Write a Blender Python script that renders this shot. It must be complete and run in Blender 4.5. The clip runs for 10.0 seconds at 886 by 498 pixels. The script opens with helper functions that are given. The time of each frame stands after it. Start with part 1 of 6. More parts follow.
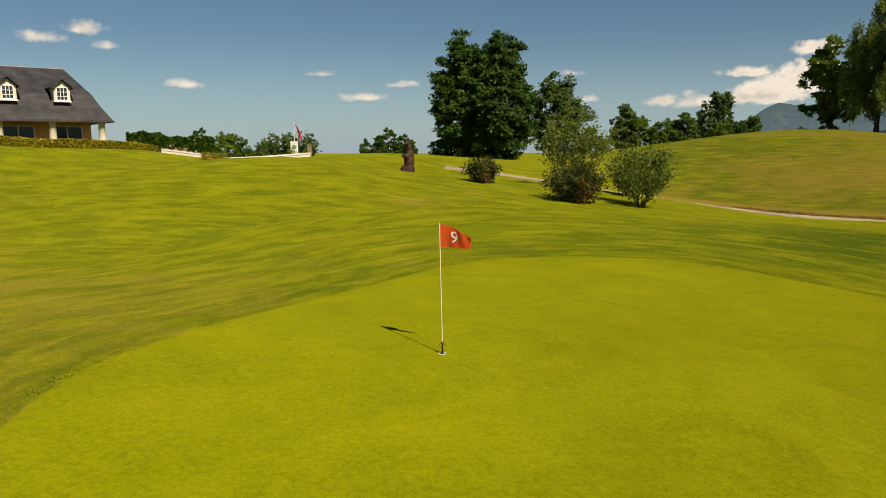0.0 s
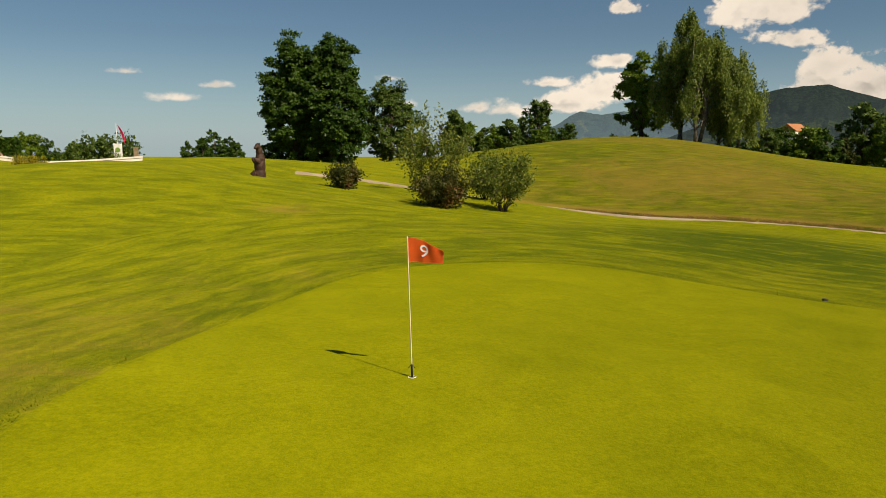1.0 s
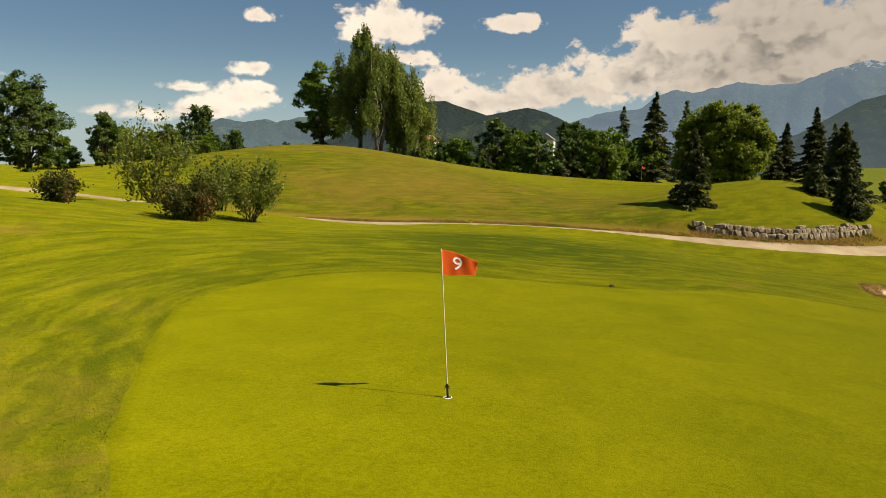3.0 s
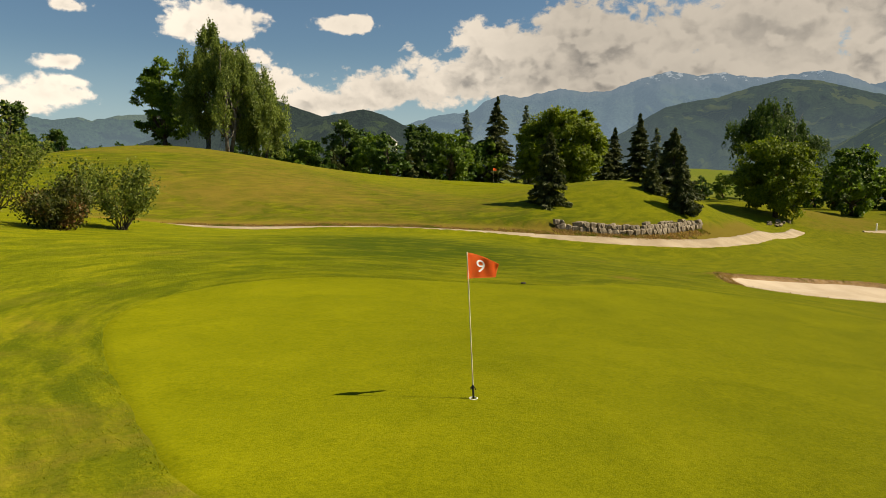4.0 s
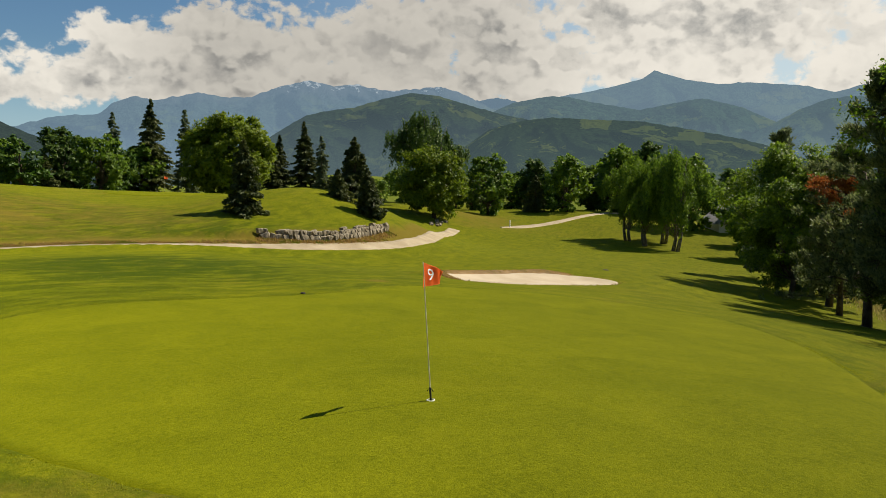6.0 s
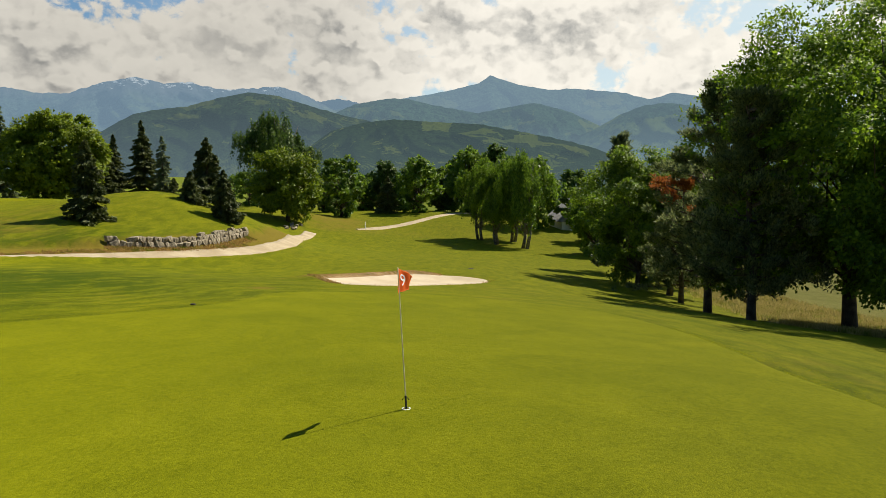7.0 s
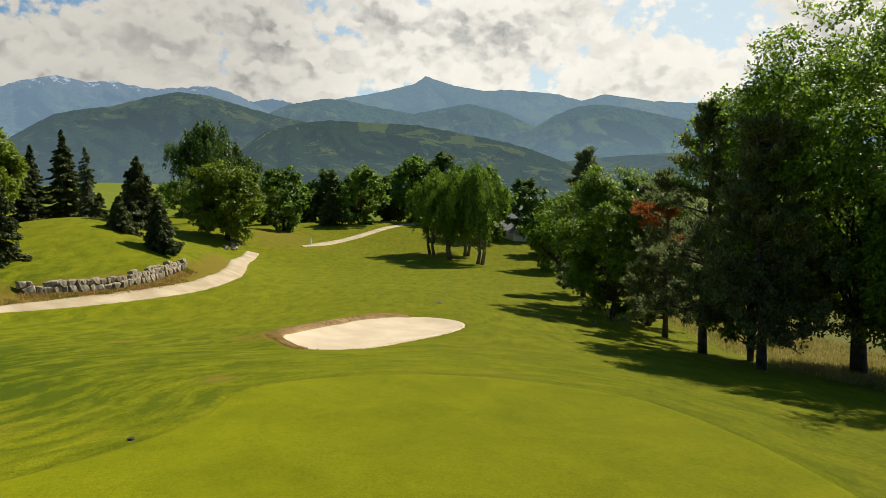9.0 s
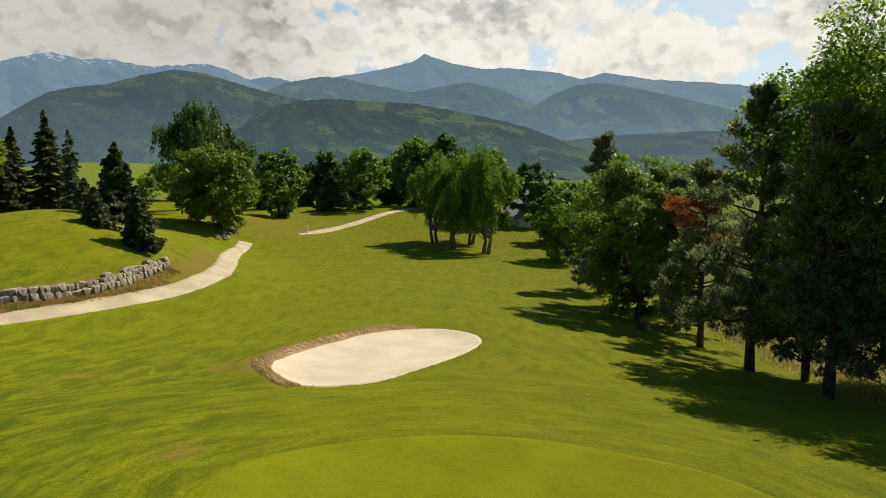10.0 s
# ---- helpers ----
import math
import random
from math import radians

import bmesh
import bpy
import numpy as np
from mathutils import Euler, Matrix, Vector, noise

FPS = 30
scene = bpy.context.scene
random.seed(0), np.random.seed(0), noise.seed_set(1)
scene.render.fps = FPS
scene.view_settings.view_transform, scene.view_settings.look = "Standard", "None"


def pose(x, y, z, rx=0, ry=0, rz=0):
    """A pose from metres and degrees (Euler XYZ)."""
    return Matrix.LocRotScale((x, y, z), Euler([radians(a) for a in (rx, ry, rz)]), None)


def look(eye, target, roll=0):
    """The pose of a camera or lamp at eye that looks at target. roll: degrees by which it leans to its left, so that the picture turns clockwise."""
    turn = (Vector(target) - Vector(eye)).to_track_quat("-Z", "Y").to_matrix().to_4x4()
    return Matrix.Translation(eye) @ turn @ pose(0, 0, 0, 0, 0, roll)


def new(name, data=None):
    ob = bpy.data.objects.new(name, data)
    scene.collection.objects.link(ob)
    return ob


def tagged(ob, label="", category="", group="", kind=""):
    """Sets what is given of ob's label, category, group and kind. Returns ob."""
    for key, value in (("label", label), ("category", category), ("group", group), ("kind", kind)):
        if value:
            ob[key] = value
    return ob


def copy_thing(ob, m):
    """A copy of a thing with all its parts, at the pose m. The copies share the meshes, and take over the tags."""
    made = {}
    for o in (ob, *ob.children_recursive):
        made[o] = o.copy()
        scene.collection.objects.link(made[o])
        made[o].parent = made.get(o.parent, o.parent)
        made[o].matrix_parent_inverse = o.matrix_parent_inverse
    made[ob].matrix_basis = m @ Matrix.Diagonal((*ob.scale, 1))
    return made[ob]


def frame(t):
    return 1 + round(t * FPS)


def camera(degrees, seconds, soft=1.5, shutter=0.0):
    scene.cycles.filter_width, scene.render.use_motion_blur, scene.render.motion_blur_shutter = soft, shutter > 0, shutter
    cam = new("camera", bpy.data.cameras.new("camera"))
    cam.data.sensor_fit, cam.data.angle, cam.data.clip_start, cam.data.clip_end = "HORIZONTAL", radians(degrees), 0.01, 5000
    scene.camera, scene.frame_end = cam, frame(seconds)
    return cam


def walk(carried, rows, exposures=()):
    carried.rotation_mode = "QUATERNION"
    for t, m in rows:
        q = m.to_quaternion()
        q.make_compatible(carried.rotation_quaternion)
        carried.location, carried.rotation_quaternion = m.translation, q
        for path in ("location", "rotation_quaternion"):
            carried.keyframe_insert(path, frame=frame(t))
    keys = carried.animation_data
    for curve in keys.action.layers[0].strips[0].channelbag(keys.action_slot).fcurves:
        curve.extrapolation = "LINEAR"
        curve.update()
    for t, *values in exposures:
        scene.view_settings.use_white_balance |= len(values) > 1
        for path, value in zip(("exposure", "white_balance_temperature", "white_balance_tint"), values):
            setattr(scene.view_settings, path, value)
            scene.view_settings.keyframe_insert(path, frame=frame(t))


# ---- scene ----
cam = camera(64.0, 10.0, soft=0.8)
PATH = [
    (0, (1.271, -11.163, 3.42), (1.051, -9.196, 3.13), -0.5),
    (0.5, (0.14, -10.734, 3.463), (0.173, -8.755, 3.177), -0.3),
    (1, (-0.95, -10.314, 3.474), (-0.679, -8.352, 3.192), -0.1),
    (1.5, (-2.048, -9.841, 3.466), (-1.55, -7.924, 3.189), 0.0),
    (2, (-3.267, -9.255, 3.453), (-2.54, -7.412, 3.181), 0.1),
    (2.5, (-4.524, -8.633, 3.473), (-3.577, -6.892, 3.204), 0.3),
    (2.7, (-5.051, -8.327, 3.462), (-4.013, -6.638, 3.196), 0.3),
    (3.8, (-7.45, -6.570, 3.486), (-6.018, -5.206, 3.236), 0.25),
    (4, (-7.79, -6.177, 3.492), (-6.294, -4.875, 3.239), 0.3),
    (4.5, (-8.647, -5.293, 3.523), (-7.002, -4.182, 3.276), 0.2),
    (5, (-9.28, -4.36, 3.529), (-7.51, -3.461, 3.286), 0.3),
    (5.5, (-9.861, -3.453, 3.593), (-7.992, -2.782, 3.355), 0.3),
    (6, (-10.206, -2.557, 3.597), (-8.271, -2.107, 3.366), 0.2),
    (6.2, (-10.298, -2.130, 3.594), (-8.342, -1.780, 3.364), 0.2),
    (7.3, (-10.138, -0.223, 3.627), (-8.152, -0.291, 3.405), 0.0),
    (7.5, (-9.983, 0.024, 3.664), (-7.998, -0.089, 3.445), -0.0),
    (8, (-8.783, 0.643, 4.067), (-6.801, 0.494, 3.848), -0.0),
    (8.5, (-6.783, 1.21, 4.964), (-4.8, 1.057, 4.748), -0.1),
    (9, (-4.369, 1.582, 5.576), (-2.387, 1.426, 5.351), -0.2),
    (9.5, (-1.562, 1.811, 5.989), (0.416, 1.652, 5.739), -0.0),
    (10, (1.584, 1.971, 6.34), (3.557, 1.811, 6.057), -0.1),
]
EXPOSURES = [(0.0, 0.24, 7650, 11), (2.5, 0.45, 8000, 12), (4.5, 0.55, 7500, 9), (5.5, 0.56, 7000, 7), (6.0, 0.57, 6900, 7), (7.5, 0.85, 6850, 6), (10.0, 0.72, 6700, 6)]
walk(cam, [(t, look(e, a, r)) for t, e, a, r in PATH], EXPOSURES)

# ---- world, sun and exposure ----
SUN_DIR = Vector((1.19, -1.31, 1.90)).normalized()      # towards the sun
sun_elev = math.asin(SUN_DIR.z)
sun_azim = math.atan2(SUN_DIR.x, SUN_DIR.y)


class Nodes:
    """Short hand for building a node tree."""

    def __init__(self, tree):
        self.tree = tree

    def put(self, kind, **settings):
        n = self.tree.nodes.new(kind)
        if "operation" in settings:
            n.operation = settings["operation"]
        if "use_clamp" in settings:
            n.use_clamp = settings["use_clamp"]
        if "interpolation_type" in settings:
            n.interpolation_type = settings["interpolation_type"]
        if "data_type" in settings:
            n.data_type = settings["data_type"]
        if "blend_type" in settings:
            n.blend_type = settings["blend_type"]
        if "sky_type" in settings:
            n.sky_type, n.sun_disc = settings["sky_type"], settings["sun_disc"]
        if "attribute_name" in settings:
            n.attribute_name = settings["attribute_name"]
        return n

    def wire(self, value, socket):
        if isinstance(value, bpy.types.NodeSocket):
            self.tree.links.new(value, socket)
        else:
            socket.default_value = value

    def math(self, op, a, b=0.0, c=0.0, clamp=False):
        n = self.put("ShaderNodeMath", operation=op, use_clamp=clamp)
        for i, v in enumerate((a, b, c)):
            self.wire(v, n.inputs[i])
        return n.outputs[0]

    def vec(self, op, a, b=(0, 0, 0), out=0):
        n = self.put("ShaderNodeVectorMath", operation=op)
        self.wire(a, n.inputs[0])
        if op == "SCALE":
            self.wire(b, n.inputs["Scale"])
        elif len(n.inputs) > 1 and op not in ("LENGTH", "NORMALIZE"):
            self.wire(b, n.inputs[1])
        return n.outputs[out]

    def noise(self, vector, scale, detail=4.0, rough=0.55, distort=0.0, out=0):
        n = self.put("ShaderNodeTexNoise")
        self.wire(vector, n.inputs["Vector"])
        n.inputs["Scale"].default_value, n.inputs["Detail"].default_value = scale, detail
        n.inputs["Roughness"].default_value, n.inputs["Distortion"].default_value = rough, distort
        return n.outputs[out]

    def range(self, value, a, b, c=0.0, d=1.0, kind="SMOOTHSTEP"):
        n = self.put("ShaderNodeMapRange", interpolation_type=kind)
        for i, v in enumerate((value, a, b, c, d)):
            self.wire(v, n.inputs[i])
        return n.outputs[0]

    def mix(self, fac, a, b, blend="MIX"):
        n = self.put("ShaderNodeMix", data_type="RGBA", blend_type=blend)
        self.wire(fac, n.inputs[0])
        for v, s in ((a, n.inputs[6]), (b, n.inputs[7])):
            self.wire((*v, 1.0) if isinstance(v, tuple) and len(v) == 3 else v, s)
        return n.outputs[2]

    def ramp(self, fac, stops):
        n = self.put("ShaderNodeValToRGB")
        while len(n.color_ramp.elements) < len(stops):
            n.color_ramp.elements.new(0.5)
        for e, (p, c) in zip(n.color_ramp.elements, stops):
            e.position, e.color = p, (*c, 1.0)
        self.wire(fac, n.inputs[0])
        return n.outputs[0]


def build_world():
    w = bpy.data.worlds.new("world")
    scene.world = w
    w.use_nodes = True
    w.node_tree.nodes.clear()
    g = Nodes(w.node_tree)
    sky = g.put("ShaderNodeTexSky", sky_type="NISHITA", sun_disc=False)
    sky.sun_elevation, sky.sun_rotation = sun_elev, sun_azim
    sky.air_density, sky.dust_density, sky.ozone_density, sky.altitude = 1.0, 0.6, 2.0, 400
    way = g.put("ShaderNodeTexCoord").outputs["Generated"]
    sep = g.put("ShaderNodeSeparateXYZ")
    g.wire(way, sep.inputs[0])
    x, y, z = sep.outputs
    az = g.math("MULTIPLY", g.math("ARCTAN2", x, y), 57.29578)
    el = g.math("MULTIPLY", g.math("ARCSINE", z), 57.29578)
    comb = g.put("ShaderNodeCombineXYZ")
    g.wire(az, comb.inputs[0])
    g.wire(el, comb.inputs[1])
    here = comb.outputs[0]
    # cumulus: soft cores (bearing, height, half width, half height, in degrees), eaten into by billows
    puffs = [(-34.8, 7.5, 2.4, .8), (-32.3, 8.2, 1.8, .7), (-30.8, 7.1, 1.2, .5), (-26.2, 4.6, 1.8, .5), (-15.6, 5.5, 2.0, .45),
             (-9.9, 4.7, 1.4, .4), (-12.3, 3.7, 1.9, .5), (3.8, 5.4, 1.8, .5), (16.0, 5.0, 2.2, .55), (21.2, 6.5, 2.4, .8)]
    mids = [(21.0, 5.0, 1.6, .6), (17.6, 3.4, 2.8, 1.1), (10.4, 3.1, 2.4, .7), (4.8, 3.4, 2.4, .7), (21.7, 10.2, 2.6, 1.0),
            (20.2, 4.2, 3.0, 1.3), (13.4, 2.9, 3.2, .9), (32.4, 9.8, 4.4, 2.1), (33.4, 7.4, 2.6, .9), (36.0, 5.6, 2.6, 1.7), (41.1, 10.1, 2.8, .9)]
    bank = [(41.0, 4.2, 8.0, 1.5), (46.0, 4.9, 7.0, 2.0), (51.0, 6.0, 6.5, 2.6), (57.0, 6.2, 8.0, 3.0), (79.5, 6.6, 6.0, 2.6), (67.5, 6.4, 6.0, 2.6), (54.0, 8.8, 4.6, 2.2), (60.5, 8.6, 6.5, 3.3), (67.0, 9.2, 7.0, 3.6),
            (73.0, 9.3, 7.0, 4.2), (80.5, 9.7, 6.0, 4.4), (86.0, 7.6, 8.0, 2.8), (92.0, 10.2, 7.0, 4.0), (100.5, 9.2, 7.5, 4.4), (109.0, 7.0, 8.0, 3.0), (124.0, 9.0, 9.0, 6.0)]
    body = None
    for i, (a, e, w_, h_) in enumerate(puffs + mids + bank):
        d = g.vec("MULTIPLY", g.vec("SUBTRACT", here, (a, e, 0)), (1 / w_, 1 / h_, 0))
        if i < len(puffs + mids):
            d = g.vec("MAXIMUM", d, g.vec("MULTIPLY", d, (-1.0, -1.7, 0)))       # flat bases
        core = g.math("SUBTRACT", 1.0, g.vec("LENGTH", d, out=1))
        body = core if body is None else g.math("SMOOTH_MAX", body, core, 0.25)
    # the rest of the sky has scattered cloud of its own
    over = g.math("MULTIPLY", g.math("ABSOLUTE", g.math("SUBTRACT", az, 43.0)), 1.0)
    behind = g.math("MAXIMUM", g.range(over, 84, 100), g.range(el, 14, 19))
    wide = g.range(g.noise(way, 3.0, 5.0, 0.55), 0.56, 0.78, -0.9, 0.7, "LINEAR")
    body = g.math("MAXIMUM", body, g.math("ADD", wide, g.math("MULTIPLY", g.math("SUBTRACT", behind, 1.0), 3.0)))
    stretch = g.vec("MULTIPLY", here, (0.80, 1.0, 1.0))
    # rounded heads: smooth cells at three sizes, warped by noise
    warp = g.vec("SCALE", g.vec("SUBTRACT", g.noise(stretch, 0.30, 4.0, 0.6, out=1), (0.5, 0.5, 0.5)), 2.6)
    bent = g.vec("ADD", stretch, warp)
    lifted = g.vec("ADD", bent, (0.25, 0.75, 0))

    def heads(at):
        total = None
        for size, weight in ((0.20, 0.50), (0.50, 0.32), (1.25, 0.18)):
            cell = g.put("ShaderNodeTexVoronoi")
            cell.feature = "SMOOTH_F1"
            g.wire(at, cell.inputs["Vector"])
            cell.inputs["Scale"].default_value = size
            cell.inputs["Smoothness"].default_value = 0.55
            h = g.math("MULTIPLY", g.math("SUBTRACT", 0.75, cell.outputs["Distance"]), weight)
            total = h if total is None else g.math("ADD", total, h)
        return total

    billow, above = heads(bent), heads(lifted)
    soft = g.noise(stretch, 0.42, 9.0, 0.64, 0.2)
    fine = g.math("MULTIPLY", g.math("SUBTRACT", billow, 0.30), 2.3)
    small = g.math("MULTIPLY", g.math("SUBTRACT", soft, 0.5), 1.9)
    tiny = g.math("MULTIPLY", g.math("SUBTRACT", g.noise(stretch, 1.3, 6.0, 0.62, 0.3), 0.5), 0.8)
    dens = g.math("ADD", body, g.math("ADD", g.math("ADD", fine, tiny), small))
    dens = g.math("ADD", dens, g.math("MULTIPLY", g.range(az, 46, 62), 0.34))
    cover = g.range(dens, 0.0, g.range(az, 26, 4, 0.36, 0.95))
    lit = g.range(g.math("SUBTRACT", billow, above), -0.10, 0.07)
    broad = g.range(g.noise(stretch, 0.13, 4.0, 0.55), 0.36, 0.62)
    deep = g.range(dens, 0.3, 1.5)
    shade = g.math("MULTIPLY", g.math("SUBTRACT", 1.0, g.math("MULTIPLY", lit, 0.8)), g.math("ADD", 0.25, g.math("MULTIPLY", deep, 0.75)))
    shade = g.math("MULTIPLY", shade, g.math("ADD", 0.50, g.math("MULTIPLY", broad, 0.60)))
    shade = g.math("ADD", shade, g.math("MULTIPLY", g.math("SUBTRACT", 0.52, soft), g.math("MULTIPLY", deep, 0.8)), clamp=True)
    shade = g.math("MULTIPLY", shade, g.range(az, 15, 45, 0.75, 1.0))
    cloud = g.mix(shade, (1.13, 1.08, 1.02), (0.40, 0.405, 0.415))
    bright = g.math("ADD", g.range(az, 20, 112, 0.96, 0.98, "LINEAR"), g.range(az, 46, 24, 0.0, 0.26))
    bright = g.math("MULTIPLY", bright, g.math("SUBTRACT", 1.0, g.math("MULTIPLY", g.math("MULTIPLY", g.range(az, 48, 60), g.range(az, 95, 75)), 0.32)))
    cloud = g.mix(1.0, cloud, bright, "MULTIPLY")
    tint = g.mix(1.0, sky.outputs[0], (0.68, 0.90, 1.06), "MULTIPLY")
    # pale haze towards the horizon
    tint = g.mix(g.range(el, -2, 9, 0.55, 0.0), tint, (6.6, 9.2, 12.0))
    tint = g.mix(g.math("MULTIPLY", g.math("MULTIPLY", g.range(az, 55, 112), g.range(az, 175, 125)), g.range(el, 26, 13, 0.0, 0.72)), tint, (9.2, 10.4, 11.0))
    sky_bg = g.put("ShaderNodeBackground")
    g.wire(tint, sky_bg.inputs[0])
    sky_bg.inputs[1].default_value = 0.051
    cloud_bg = g.put("ShaderNodeBackground")
    g.wire(cloud, cloud_bg.inputs[0])
    cloud_bg.inputs[1].default_value = 0.53
    both = g.put("ShaderNodeMixShader")
    g.wire(cover, both.inputs[0])
    g.wire(sky_bg.outputs[0], both.inputs[1])
    g.wire(cloud_bg.outputs[0], both.inputs[2])
    out = g.put("ShaderNodeOutputWorld")
    g.wire(both.outputs[0], out.inputs[0])


build_world()
sun = new("sun", bpy.data.lights.new("sun", "SUN"))
sun.data.energy, sun.data.angle, sun.data.color = 5.0, radians(0.6), (1.0, 0.93, 0.80)
sun.matrix_world = look((0, 0, 60), Vector((0, 0, 60)) - SUN_DIR)

# ---- materials ----
def material(name):
    m = bpy.data.materials.new(name)
    m.use_nodes = True
    m.node_tree.nodes.clear()
    g = Nodes(m.node_tree)
    out = g.put("ShaderNodeOutputMaterial")
    return m, g, out


def finish(g, out, colour, rough=0.8, bump=None, strength=0.3, distance=0.02, metal=0.0, spec=0.3, trans=0.0, soft=0.0):
    p = g.put("ShaderNodeBsdfPrincipled")
    g.wire((*colour, 1.0) if isinstance(colour, tuple) else colour, p.inputs["Base Color"])
    g.wire(rough, p.inputs["Roughness"])
    p.inputs["Metallic"].default_value = metal
    p.inputs["Specular IOR Level"].default_value = spec
    p.inputs["Diffuse Roughness"].default_value = soft
    if bump is not None:
        b = g.put("ShaderNodeBump")
        b.inputs["Strength"].default_value, b.inputs["Distance"].default_value = strength, distance
        g.wire(bump, b.inputs["Height"])
        g.wire(b.outputs[0], p.inputs["Normal"])
    shader = p.outputs[0]
    if trans:
        t = g.put("ShaderNodeBsdfTranslucent")
        g.wire((*colour, 1.0) if isinstance(colour, tuple) else colour, t.inputs[0])
        mx = g.put("ShaderNodeMixShader")
        mx.inputs[0].default_value = trans
        g.wire(shader, mx.inputs[1])
        g.wire(t.outputs[0], mx.inputs[2])
        shader = mx.outputs[0]
    g.wire(shader, out.inputs[0])


def place_of(g):
    return g.put("ShaderNodeTexCoord").outputs["Object"]


def plain(name, a, b, scale=3.0, rough=0.7, strength=0.25, metal=0.0, spec=0.3, fine=40.0):
    """A surface between two colours, mottled at two scales, with a fine relief."""
    m, g, out = material(name)
    p = place_of(g)
    big, small = g.noise(p, scale, 4.0), g.noise(p, fine, 3.0)
    f = g.math("ADD", g.math("MULTIPLY", big, 0.65), g.math("MULTIPLY", small, 0.35))
    finish(g, out, g.mix(g.range(f, 0.35, 0.65), a, b), rough, small, strength, 0.01, metal, spec)
    return m


def leaf(name, dark, light, trans=0.35, rough=0.5, third=None):
    """Foliage: every leaf its own tone, with broader patches over the crown."""
    m, g, out = material(name)
    p = place_of(g)
    rnd = g.put("ShaderNodeNewGeometry").outputs["Random Per Island"]
    own = g.put("ShaderNodeObjectInfo").outputs["Random"]
    f = g.math("ADD", g.math("MULTIPLY", rnd, 0.55), g.math("MULTIPLY", g.noise(p, 0.55, 3.0), 0.6))
    f = g.math("ADD", f, g.math("MULTIPLY", own, 0.15))
    c = g.mix(g.range(f, 0.3, 0.95), dark, light)
    if third:
        c = g.mix(g.range(g.noise(p, 0.9, 3.0), 0.50, 0.66), c, third)
    finish(g, out, c, rough, trans=trans, spec=0.25)
    return m


def turf(name, base, light, deep, dry, dry_amount, grain, relief, lanes=0.0, mottle=0.5, gloss=0.03):
    """Mown grass: fine blades, mottled tufts, patches of lush and dry turf, faint mowing lanes."""
    m, g, out = material(name)
    p = place_of(g)
    blades = g.noise(p, grain, 4.0, 0.75)
    fine = g.noise(p, grain * 0.30, 5.0, 0.72)
    tufts = g.noise(p, grain * 0.075, 6.0, 0.70, 0.8)
    patch = g.noise(p, 0.30, 6.0, 0.66, 1.2)
    broad = g.noise(p, 0.045, 5.0, 0.6, 0.8)
    f = g.math("ADD", g.math("MULTIPLY", blades, 0.30), g.math("ADD", g.math("MULTIPLY", fine, 0.30), g.math("ADD", g.math("MULTIPLY", tufts, 0.14), g.math("MULTIPLY", patch, 0.26))))
    c = g.mix(g.range(f, 0.40, 0.60, kind="LINEAR"), base, light)
    thick = g.put("ShaderNodeAttribute", attribute_name="rough").outputs["Fac"]
    lane = g.put("ShaderNodeAttribute", attribute_name="lane").outputs["Fac"]
    near = g.put("ShaderNodeAttribute", attribute_name="near").outputs["Fac"]
    # combed streaks that follow the mower: lush and yellowed
    comb = g.put("ShaderNodeCombineXYZ")
    sep = g.put("ShaderNodeSeparateXYZ")
    g.wire(p, sep.inputs[0])
    wav = g.math("ADD", lane, g.math("MULTIPLY", patch, 0.8))
    for i, v in enumerate((g.math("MULTIPLY", wav, 1.5), g.math("MULTIPLY", sep.outputs[0], 0.42), g.math("MULTIPLY", sep.outputs[1], 0.42))):
        g.wire(v, comb.inputs[i])
    combed = g.noise(comb.outputs[0], 1.0, 7.0, 0.66, 0.3)
    lush = g.math("ADD", g.math("MULTIPLY", combed, 0.75), g.math("ADD", g.math("MULTIPLY", tufts, 0.20), g.math("MULTIPLY", patch, 0.25)))
    lush = g.range(g.math("ADD", lush, g.math("MULTIPLY", thick, 0.09)), 0.54, 0.74)
    amount = g.math("MULTIPLY", g.math("ADD", 0.50, g.math("MULTIPLY", thick, 0.50)), mottle)
    c = g.mix(g.math("MULTIPLY", lush, amount), c, deep)
    gold = g.noise(g.vec("ADD", comb.outputs[0], (5.0, 53.0, 0.0)), 0.8, 6.0, 0.66, 0.2)
    warm = g.range(g.math("ADD", g.math("MULTIPLY", gold, 0.8), g.math("MULTIPLY", broad, 0.30)), 0.56, 0.74)
    c = g.mix(g.math("MULTIPLY", warm, g.math("MULTIPLY", amount, 0.55)), c, tuple(a * 0.4 + b * 0.6 for a, b in zip(light, dry)))
    if lanes:
        # lanes run round the green near it, and down the fairway elsewhere
        s = g.math("ADD", g.math("MULTIPLY", g.math("SINE", g.math("MULTIPLY", wav, 2.1)), 0.5), 0.5)
        s = g.math("MULTIPLY", g.range(s, 0.3, 0.75), g.range(g.math("ADD", broad, g.math("MULTIPLY", patch, 0.4)), 0.55, 0.85))
        c = g.mix(g.math("MULTIPLY", g.math("MULTIPLY", s, lanes), near), c, g.mix(1.0, c, (0.70, 0.82, 0.74), "MULTIPLY"))
    attr = g.put("ShaderNodeAttribute", attribute_name="dry").outputs["Fac"]
    d = g.math("ADD", g.math("MULTIPLY", patch, 0.50), g.math("ADD", g.math("MULTIPLY", broad, 0.40), g.math("ADD", g.math("MULTIPLY", tufts, 0.22), g.math("MULTIPLY", fine, 0.22))))
    d = g.math("ADD", d, g.math("MULTIPLY", attr, 0.50))
